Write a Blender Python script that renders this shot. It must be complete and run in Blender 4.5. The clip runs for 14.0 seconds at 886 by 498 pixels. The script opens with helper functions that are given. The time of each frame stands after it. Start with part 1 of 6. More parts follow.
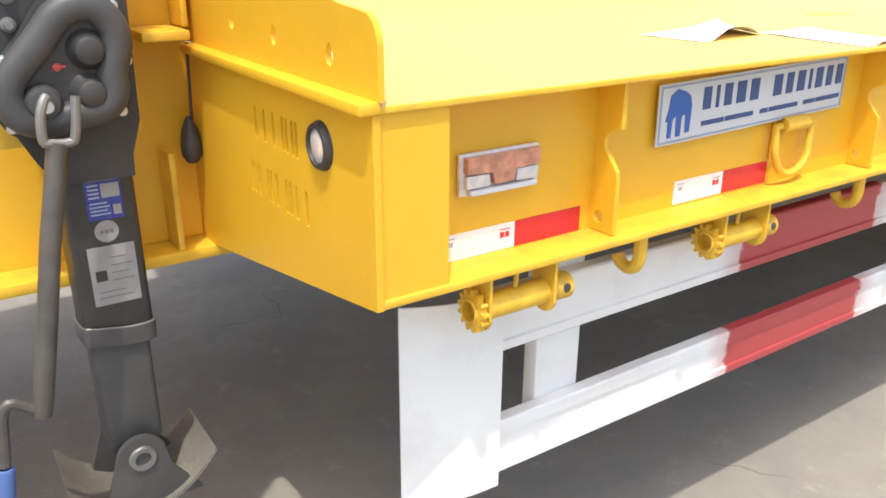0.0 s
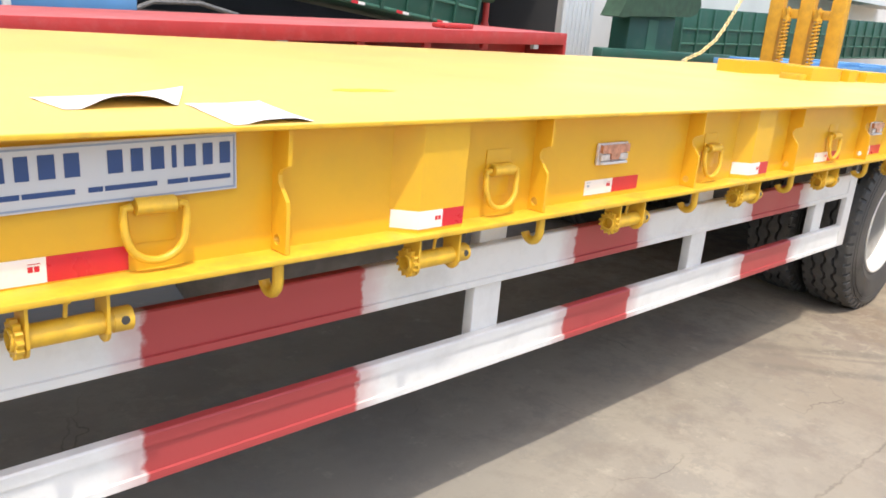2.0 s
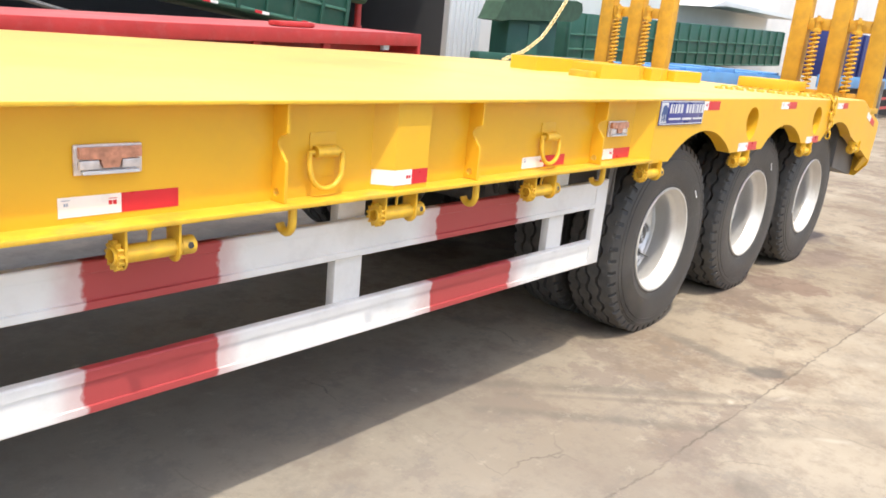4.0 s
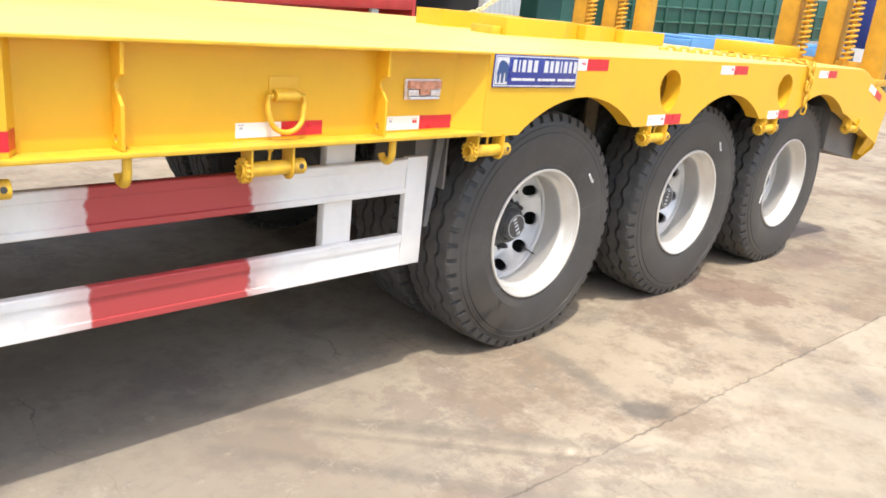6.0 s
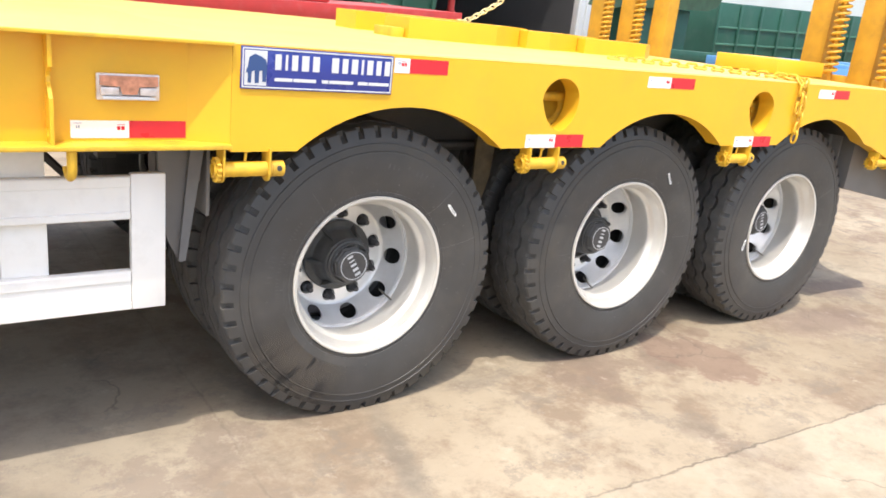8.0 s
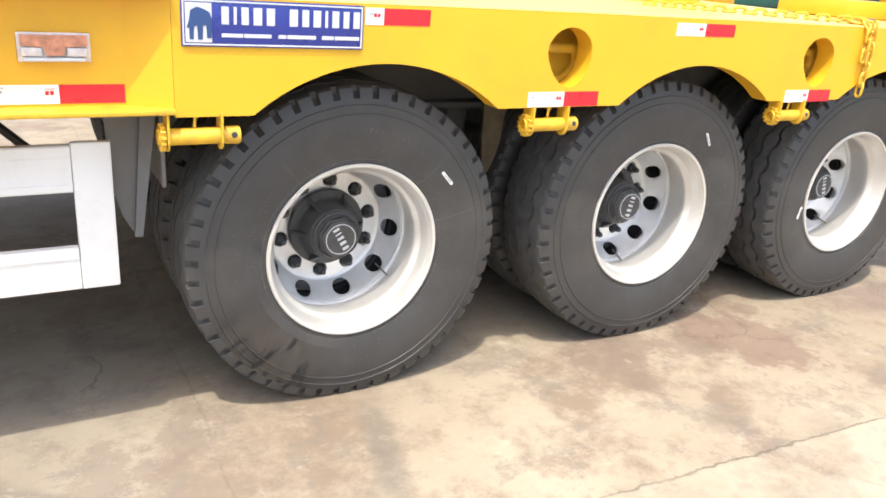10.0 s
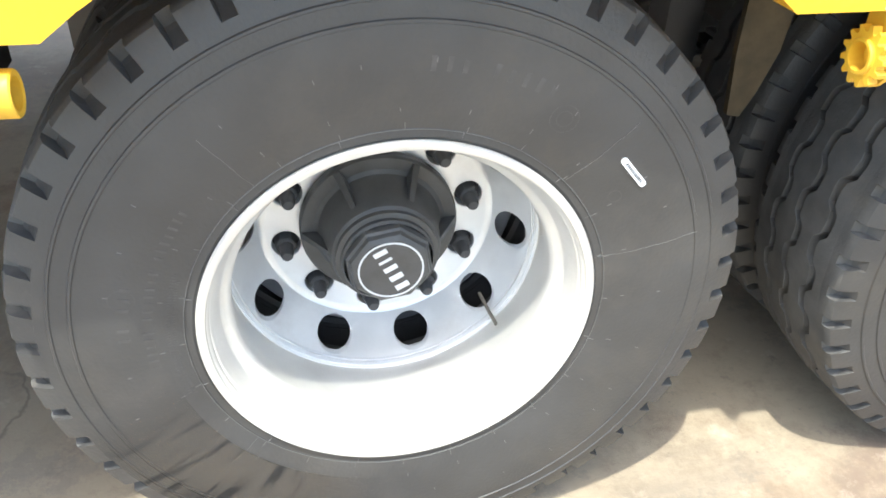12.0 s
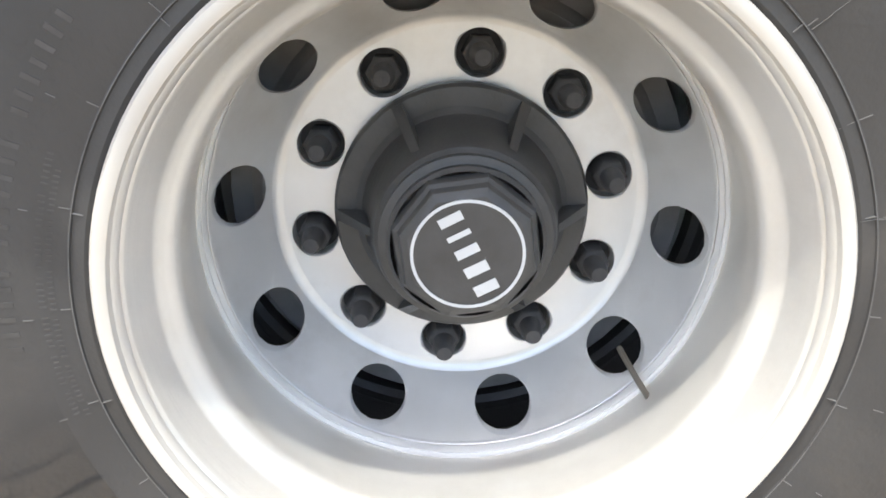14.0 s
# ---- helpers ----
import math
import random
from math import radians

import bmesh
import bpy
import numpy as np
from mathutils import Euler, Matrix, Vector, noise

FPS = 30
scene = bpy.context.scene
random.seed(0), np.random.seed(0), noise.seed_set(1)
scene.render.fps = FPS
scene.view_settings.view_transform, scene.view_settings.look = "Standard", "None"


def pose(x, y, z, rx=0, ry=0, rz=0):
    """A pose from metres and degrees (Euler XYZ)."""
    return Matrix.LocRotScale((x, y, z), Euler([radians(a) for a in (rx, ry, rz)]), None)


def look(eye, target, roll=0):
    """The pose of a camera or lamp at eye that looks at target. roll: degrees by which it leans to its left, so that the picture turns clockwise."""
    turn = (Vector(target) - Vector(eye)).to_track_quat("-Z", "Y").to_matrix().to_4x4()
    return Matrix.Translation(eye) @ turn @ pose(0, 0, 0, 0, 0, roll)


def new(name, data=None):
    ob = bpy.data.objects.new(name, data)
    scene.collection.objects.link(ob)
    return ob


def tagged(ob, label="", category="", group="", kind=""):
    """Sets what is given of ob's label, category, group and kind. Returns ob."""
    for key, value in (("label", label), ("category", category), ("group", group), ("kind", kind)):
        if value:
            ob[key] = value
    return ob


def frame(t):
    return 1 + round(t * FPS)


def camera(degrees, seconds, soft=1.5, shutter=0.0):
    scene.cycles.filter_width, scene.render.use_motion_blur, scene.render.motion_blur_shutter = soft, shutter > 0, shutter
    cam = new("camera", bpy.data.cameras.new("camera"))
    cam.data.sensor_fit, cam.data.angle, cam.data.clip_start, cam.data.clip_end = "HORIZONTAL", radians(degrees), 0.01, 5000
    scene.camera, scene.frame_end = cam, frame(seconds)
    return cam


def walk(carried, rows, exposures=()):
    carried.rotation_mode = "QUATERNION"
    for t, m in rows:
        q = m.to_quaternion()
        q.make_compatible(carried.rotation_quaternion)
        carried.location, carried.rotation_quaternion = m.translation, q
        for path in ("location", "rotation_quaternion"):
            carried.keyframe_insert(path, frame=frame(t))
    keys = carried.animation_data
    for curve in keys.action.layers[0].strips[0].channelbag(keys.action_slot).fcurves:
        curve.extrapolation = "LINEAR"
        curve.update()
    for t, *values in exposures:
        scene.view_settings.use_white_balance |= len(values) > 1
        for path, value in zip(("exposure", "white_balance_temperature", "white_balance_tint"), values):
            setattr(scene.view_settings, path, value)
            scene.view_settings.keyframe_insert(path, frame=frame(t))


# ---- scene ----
cam = camera(58.72, 14.0, soft=1.7)
# time, place, turn
PATH = [
    (0, -0.514, -0.929, 1.563, 68.74, -0.26, -33.80),
    (0.5, -0.335, -1.015, 1.584, 69.33, 0.49, -37.03),
    (1, -0.099, -1.247, 1.590, 69.61, -4.11, -34.91),
    (1.5, 0.132, -1.354, 1.599, 72.30, -2.17, -36.53),
    (2, 0.435, -1.396, 1.599, 73.45, -4.77, -43.15),
    (2.5, 0.744, -1.552, 1.585, 72.95, -6.23, -42.44),
    (3, 1.061, -1.641, 1.583, 73.79, -4.72, -43.31),
    (3.5, 1.381, -1.652, 1.573, 76.04, -3.18, -49.43),
    (3.7, 1.524, -1.668, 1.578, 75.25, -4.62, -49.70),
    (5.8, 2.998, -1.999, 1.527, 72.10, -5.08, -43.14),
    (6, 3.142, -1.991, 1.528, 72.21, -5.60, -43.29),
    (6.5, 3.471, -2.038, 1.511, 73.11, -4.83, -44.34),
    (7, 3.841, -2.139, 1.521, 72.28, -7.40, -38.14),
    (7.5, 4.168, -2.152, 1.518, 73.02, -6.37, -37.30),
    (8, 4.491, -2.206, 1.505, 73.05, -5.95, -34.14),
    (8.2, 4.615, -2.276, 1.509, 72.58, -7.60, -30.77),
    (10.3, 4.955, -2.048, 1.489, 68.53, -4.26, -28.38),
    (10.5, 5.015, -1.942, 1.484, 66.91, -4.98, -27.68),
    (11, 5.287, -1.594, 1.453, 64.86, -4.73, -18.70),
    (11.5, 5.527, -1.138, 1.395, 59.39, -2.19, -18.15),
    (12, 5.729, -0.765, 1.320, 55.17, -1.88, -11.81),
    (12.5, 5.827, -0.511, 1.019, 59.59, -3.19, -6.57),
    (13, 5.829, -0.458, 0.875, 71.45, -2.76, -4.56),
    (13.5, 5.821, -0.434, 0.815, 70.75, -2.18, -2.43),
    (14, 5.839, -0.425, 0.814, 69.30, -1.30, -1.30),
]
walk(cam, [(t, pose(*p)) for t, *p in PATH], exposures=[
    (0.0, 1.11, 6350, 8), (0.5, 0.93, 6450, 9), (1.0, 0.87, 6500, 10), (2.0, 0.95, 6500, 10), (3.5, 1.02, 6500, 10), (6.0, 1.18, 6500, 10), (8.0, 1.28, 6500, 10), (10.5, 1.50, 6450, 9),
    (11.5, 1.88, 6150, 4), (12.0, 2.00, 6100, 3), (12.5, 1.70, 6250, 6), (13.2, 1.74, 6300, 7), (14.0, 1.60, 6300, 7)])

# ---- light ----
SUN_WAY = Vector((0.24, 0.318, -1.0)).normalized()
SUN_UP = math.asin(-SUN_WAY.z)
world = bpy.data.worlds.new("sky")
scene.world = world
world.use_nodes = True
wn = world.node_tree.nodes
sky = wn.new("ShaderNodeTexSky")
sky.sky_type = "NISHITA"
sky.sun_disc = False
sky.sun_elevation = SUN_UP
sky.sun_rotation = math.atan2(-SUN_WAY.x, -SUN_WAY.y)
sky.dust_density = 3.4
sky.air_density = 1.1
world.node_tree.links.new(sky.outputs["Color"], wn["Background"].inputs["Color"])
wn["Background"].inputs["Strength"].default_value = 0.15
sun = new("sun", bpy.data.lights.new("sun", "SUN"))
sun.data.energy = 1.65
sun.data.angle = radians(0.9)
sun.data.color = (1.0, 0.945, 0.84)
sun.matrix_world = look((0, 0, 30), Vector((0, 0, 30)) + SUN_WAY)


# ---- materials ----
def material(name, color, rough=0.5, metal=0.0, vary=0.12, scale=6.0, grain=0.0, grain_scale=120.0, dirt=None, dirt_amount=0.0,
             dirt_scale=3.0, coat=0.0, spec=0.5):
    """A painted, metal or rubber surface: broad uneven tone, fine grain, patches of dirt and a fine relief."""
    m = bpy.data.materials.new(name)
    m.use_nodes = True
    nt = m.node_tree
    n, link = nt.nodes, nt.links.new
    b = n["Principled BSDF"]
    b.inputs["Metallic"].default_value = metal
    b.inputs["Specular IOR Level"].default_value = spec
    b.inputs["Coat Weight"].default_value = coat
    b.inputs["Coat Roughness"].default_value = 0.15
    pos = n.new("ShaderNodeTexCoord").outputs["Object"]
    broad = n.new("ShaderNodeTexNoise")
    broad.inputs["Scale"].default_value = scale
    broad.inputs["Detail"].default_value = 5.0
    link(pos, broad.inputs["Vector"])
    ramp = n.new("ShaderNodeMapRange")
    ramp.inputs["From Min"].default_value, ramp.inputs["From Max"].default_value = 0.3, 0.7
    ramp.inputs["To Min"].default_value, ramp.inputs["To Max"].default_value = 1.0 - vary, 1.0 + vary
    link(broad.outputs["Fac"], ramp.inputs["Value"])
    tone = n.new("ShaderNodeMix")
    tone.data_type, tone.blend_type = "RGBA", "MULTIPLY"
    tone.inputs["Factor"].default_value = 1.0
    tone.inputs["A"].default_value = (*color, 1)
    link(ramp.outputs["Result"], tone.inputs["B"])
    out = tone.outputs["Result"]
    if dirt:
        d = n.new("ShaderNodeTexNoise")
        d.inputs["Scale"].default_value = dirt_scale
        d.inputs["Detail"].default_value = 9.0
        d.inputs["Roughness"].default_value = 0.68
        link(pos, d.inputs["Vector"])
        dr = n.new("ShaderNodeMapRange")
        dr.inputs["From Min"].default_value, dr.inputs["From Max"].default_value = 0.5, 0.75
        dr.inputs["To Min"].default_value, dr.inputs["To Max"].default_value = 0.0, dirt_amount
        link(d.outputs["Fac"], dr.inputs["Value"])
        dm = n.new("ShaderNodeMix")
        dm.data_type = "RGBA"
        link(dr.outputs["Result"], dm.inputs["Factor"])
        link(out, dm.inputs["A"])
        dm.inputs["B"].default_value = (*dirt, 1)
        out = dm.outputs["Result"]
    link(out, b.inputs["Base Color"])
    rr = n.new("ShaderNodeMapRange")
    rr.inputs["To Min"].default_value, rr.inputs["To Max"].default_value = max(rough - 0.12, 0.03), min(rough + 0.12, 1.0)
    link(broad.outputs["Fac"], rr.inputs["Value"])
    link(rr.outputs["Result"], b.inputs["Roughness"])
    if grain > 0:
        fine = n.new("ShaderNodeTexNoise")
        fine.inputs["Scale"].default_value = grain_scale
        fine.inputs["Detail"].default_value = 3.0
        link(pos, fine.inputs["Vector"])
        bump = n.new("ShaderNodeBump")
        bump.inputs["Strength"].default_value = grain
        bump.inputs["Distance"].default_value = 0.002
        link(fine.outputs["Fac"], bump.inputs["Height"])
        link(bump.outputs["Normal"], b.inputs["Normal"])
    return m


def turned(m):
    """Lathe-turned metal: fine rings round the wheel's axle in the relief and roughness, and a sheen drawn out across them."""
    n, link = m.node_tree.nodes, m.node_tree.links.new
    b = n["Principled BSDF"]
    sep = n.new("ShaderNodeSeparateXYZ")
    link(n.new("ShaderNodeTexCoord").outputs["Object"], sep.inputs[0])
    flat = n.new("ShaderNodeCombineXYZ")
    link(sep.outputs["X"], flat.inputs["X"])
    link(sep.outputs["Z"], flat.inputs["Z"])
    size = n.new("ShaderNodeVectorMath")
    size.operation = "LENGTH"
    link(flat.outputs[0], size.inputs[0])
    place = n.new("ShaderNodeMath")
    place.operation = "ADD"
    link(size.outputs["Value"], place.inputs[0])
    link(sep.outputs["Y"], place.inputs[1])
    rings = n.new("ShaderNodeTexNoise")
    rings.noise_dimensions = "1D"
    rings.inputs["Scale"].default_value, rings.inputs["Detail"].default_value = 260.0, 5.0
    rings.inputs["Roughness"].default_value = 0.75
    link(place.outputs[0], rings.inputs["W"])
    bump = n.new("ShaderNodeBump")
    bump.inputs["Strength"].default_value, bump.inputs["Distance"].default_value = 0.12, 0.001
    link(rings.outputs["Fac"], bump.inputs["Height"])
    old = b.inputs["Normal"].links[0].from_socket
    link(old, bump.inputs["Normal"])
    link(bump.outputs["Normal"], b.inputs["Normal"])
    way = n.new("ShaderNodeTangent")
    way.direction_type, way.axis = "RADIAL", "Y"
    link(way.outputs["Tangent"], b.inputs["Tangent"])
    b.inputs["Anisotropic"].default_value = 0.55


YELLOW = material("yellow_paint", (0.768, 0.430, 0.022), 0.38, vary=0.05, scale=2.5, grain=0.10, grain_scale=60, dirt=(0.35, 0.22, 0.06), dirt_amount=0.22, dirt_scale=2.2)
YELLOW_WORN = material("worn_yellow_paint", (0.72, 0.43, 0.03), 0.48, vary=0.12, scale=14, grain=0.3, grain_scale=90, dirt=(0.22, 0.13, 0.05), dirt_amount=0.45, dirt_scale=9)
TOUCH_UP = material("fresh_yellow_spray", (0.85, 0.60, 0.035), 0.35, vary=0.05, scale=8)
# paler than the side yellow: sky glare on the tops is put into it
DECK_GLARE_YELLOW = material("deck_paint_with_glare", (0.78, 0.52, 0.14), 0.40, vary=0.06, scale=1.6, grain=0.12, grain_scale=40, dirt=(0.60, 0.45, 0.18), dirt_amount=0.35, dirt_scale=1.1)
WHITE = material("white_paint", (0.80, 0.785, 0.75), 0.42, vary=0.04, scale=4, grain=0.08, grain_scale=70, dirt=(0.42, 0.39, 0.34), dirt_amount=0.30, dirt_scale=5)
RED = material("red_paint", (0.46, 0.035, 0.032), 0.42, vary=0.10, scale=5, grain=0.08, dirt=(0.55, 0.20, 0.18), dirt_amount=0.25, dirt_scale=6)
RUBBER = material("tyre_rubber", (0.051, 0.0495, 0.0485), 0.46, vary=0.16, scale=7, grain=0.35, grain_scale=160, dirt=(0.105, 0.092, 0.076), dirt_amount=0.5, dirt_scale=2.6, spec=0.5)
TREAD = material("tread_rubber", (0.088, 0.085, 0.081), 0.8, vary=0.2, scale=20, grain=0.4, grain_scale=200, dirt=(0.15, 0.13, 0.10), dirt_amount=0.5, dirt_scale=7, spec=0.3)
# mould lines and letters, paler than the tyre: light they catch, as colour
MOULD_GLINT = material("raised_flash_glint", (0.15, 0.146, 0.14), 0.55, vary=0.2, scale=30)
LETTER_GLINT = material("raised_letters_glint", (0.068, 0.066, 0.064), 0.46, vary=0.2, scale=60)
# darker, more ochre base than the trailer's yellow, with dirt patches
RAMP_YELLOW = material("ochre_ramp_paint", (0.60, 0.335, 0.028), 0.55, vary=0.14, scale=7, grain=0.2, dirt=(0.22, 0.13, 0.05), dirt_amount=0.5, dirt_scale=5)
VALVE_GREY = material("dull_valve_metal", (0.16, 0.145, 0.12), 0.5, metal=0.4, vary=0.1, scale=50)
RIM = material("silver_wheel_paint", (0.73, 0.73, 0.725), 0.34, metal=0.46, vary=0.10, scale=7, grain=0.06, grain_scale=140, dirt=(0.36, 0.31, 0.25), dirt_amount=0.28, dirt_scale=6)
turned(RIM)
# paler and glossier than the wheel on either side of the bead
WELD_BRIGHT = material("pale_glossy_weld", (0.90, 0.90, 0.89), 0.20, metal=0.35, vary=0.06, scale=12, grain=0.06, grain_scale=120)
# warm base holds the tint the barrel mirrors from the sunlit ground
BARREL = material("satin_barrel_ground_tint", (0.69, 0.668, 0.622), 0.38, metal=0.52, vary=0.06, scale=7, grain=0.06, grain_scale=140, dirt=(0.36, 0.31, 0.25), dirt_amount=0.22, dirt_scale=6)
turned(BARREL)
RIM_EDGE = material("pale_wheel_lip", (0.62, 0.595, 0.545), 0.42, metal=0.2, vary=0.05, scale=9, dirt=(0.5, 0.42, 0.32), dirt_amount=0.2, dirt_scale=9)
HUB = material("black_hub_paint", (0.060, 0.059, 0.058), 0.46, vary=0.2, scale=25, grain=0.25, grain_scale=220, dirt=(0.06, 0.055, 0.05), dirt_amount=0.4, dirt_scale=20)
NUT = material("black_nut_paint", (0.062, 0.060, 0.060), 0.66, vary=0.2, scale=40, grain=0.2, grain_scale=260, spec=0.3)
BLACK = material("black_paint", (0.034, 0.032, 0.031), 0.5, vary=0.15, scale=10, grain=0.15, dirt=(0.09, 0.08, 0.07), dirt_amount=0.4, dirt_scale=6)
SATIN_BLACK = material("satin_black_paint", (0.058, 0.056, 0.055), 0.5, vary=0.12, scale=12, grain=0.12, dirt=(0.12, 0.11, 0.10), dirt_amount=0.4, dirt_scale=9)
CHASSIS = material("dark_chassis_and_shade_paint", (0.165, 0.155, 0.145), 0.6, vary=0.2, scale=4, grain=0.1, dirt=(0.13, 0.11, 0.09), dirt_amount=0.5, dirt_scale=4)
GREY_STEEL = material("grey_worn_steel", (0.20, 0.19, 0.18), 0.5, metal=0.4, vary=0.2, scale=18, grain=0.3, dirt=(0.10, 0.08, 0.06), dirt_amount=0.4, dirt_scale=12)
DRUM_IRON = material("brake_drum_iron", (0.42, 0.41, 0.40), 0.40, metal=0.35, vary=0.25, scale=14, grain=0.3)
STEEL = material("zinc_steel", (0.55, 0.54, 0.52), 0.32, metal=0.8, vary=0.1, scale=30)
BRASS = material("brass", (0.50, 0.38, 0.18), 0.35, metal=0.8, vary=0.1, scale=60)
CHAIN_ZINC = material("yellow_zinc_chain", (0.80, 0.68, 0.38), 0.4, metal=0.45, vary=0.15, scale=40)
INK = material("black_ink", (0.012, 0.012, 0.013), 0.45, vary=0.05)
PLATE_WHITE = material("pale_plate", (0.60, 0.61, 0.62), 0.3, vary=0.03, scale=5)
PLATE_GREY = material("grey_blue_rim", (0.30, 0.35, 0.45), 0.35, vary=0.05)
PLATE_BLUE = material("blue_enamel", (0.020, 0.035, 0.24), 0.28, vary=0.06, scale=8, coat=0.3)
INK_BLUE = material("blue_ink", (0.03, 0.07, 0.20), 0.4, vary=0.08)
FLAP_GREY = material("dull_grey_flap", (0.13, 0.128, 0.126), 0.6, vary=0.15, scale=10, grain=0.1, dirt=(0.2, 0.185, 0.16), dirt_amount=0.4, dirt_scale=8)
SCRAPE_BROWN = material("rusty_scrape", (0.22, 0.12, 0.06), 0.7, vary=0.25, scale=40)
# brown that carries the shade the yellow hanger hangs in
HANGER_SHADE_BROWN = material("dusty_brown_shade_hanger", (0.085, 0.062, 0.032), 0.8, vary=0.3, scale=18, grain=0.2, dirt=(0.13, 0.10, 0.06), dirt_amount=0.5, dirt_scale=9)
GRIP_BLUE = material("blue_grip_plastic", (0.07, 0.13, 0.32), 0.45, vary=0.1, scale=20)
LABEL_GREY = material("dull_paper_label", (0.27, 0.265, 0.26), 0.5, vary=0.12, scale=30)
CRANK_STEEL = material("dark_worn_crank", (0.105, 0.098, 0.090), 0.5, metal=0.35, vary=0.25, scale=16, grain=0.3, dirt=(0.16, 0.11, 0.07), dirt_amount=0.6, dirt_scale=11)
DUSTY_STEEL = material("dusty_steel", (0.14, 0.128, 0.105), 0.8, vary=0.2, scale=12, grain=0.3, dirt=(0.33, 0.29, 0.22), dirt_amount=0.6, dirt_scale=8)
LOGO_BLUE = material("logo_blue", (0.03, 0.11, 0.38), 0.4, vary=0.06)
TAPE_WHITE = material("white_reflective_tape", (0.84, 0.80, 0.77), 0.3, vary=0.03, scale=12)
TAPE_RED = material("red_reflective_tape", (0.60, 0.020, 0.034), 0.3, vary=0.06, scale=16)
PAPER = material("white_paper", (0.85, 0.85, 0.84), 0.7, vary=0.03)
AMBER = material("amber_lens", (0.58, 0.25, 0.15), 0.15, vary=0.35, scale=40, coat=0.6)
LAMP_CLEAR = material("clear_lamp_lens", (0.68, 0.61, 0.57), 0.12, metal=0.15, vary=0.2, scale=50, coat=0.6)
GREEN = material("green_body_paint", (0.020, 0.088, 0.060), 0.5, vary=0.15, scale=1.2, grain=0.1, dirt=(0.10, 0.13, 0.11), dirt_amount=0.4, dirt_scale=1.5)
GREEN_RIB = material("pale_green_rib_paint", (0.055, 0.155, 0.105), 0.5, vary=0.12, scale=2)
TARP = material("olive_tarpaulin", (0.035, 0.075, 0.045), 0.85, vary=0.25, scale=5, grain=0.4, grain_scale=30)
BLUE = material("blue_body_paint", (0.11, 0.28, 0.52), 0.45, vary=0.12, scale=1.5, dirt=(0.2, 0.26, 0.34), dirt_amount=0.4, dirt_scale=2)
BLUE_DARK = material("dark_blue_body_paint", (0.018, 0.028, 0.14), 0.5, vary=0.12, scale=1.5)
WALL_WHITE = material("white_wall_sheet", (0.72, 0.72, 0.70), 0.6, vary=0.05, scale=0.6, dirt=(0.45, 0.44, 0.42), dirt_amount=0.25, dirt_scale=0.5)
WALL_GREY = material("grey_wall_sheet", (0.62, 0.65, 0.66), 0.6, vary=0.08, scale=0.6)
HALL_SHADE = material("hall_inside_shade", (0.05, 0.05, 0.052), 0.8, vary=0.2, scale=0.5)
RED_DECK = material("faded_red_deck_paint", (0.52, 0.12, 0.12), 0.5, vary=0.08, scale=0.9, dirt=(0.42, 0.30, 0.28), dirt_amount=0.4, dirt_scale=1.2)


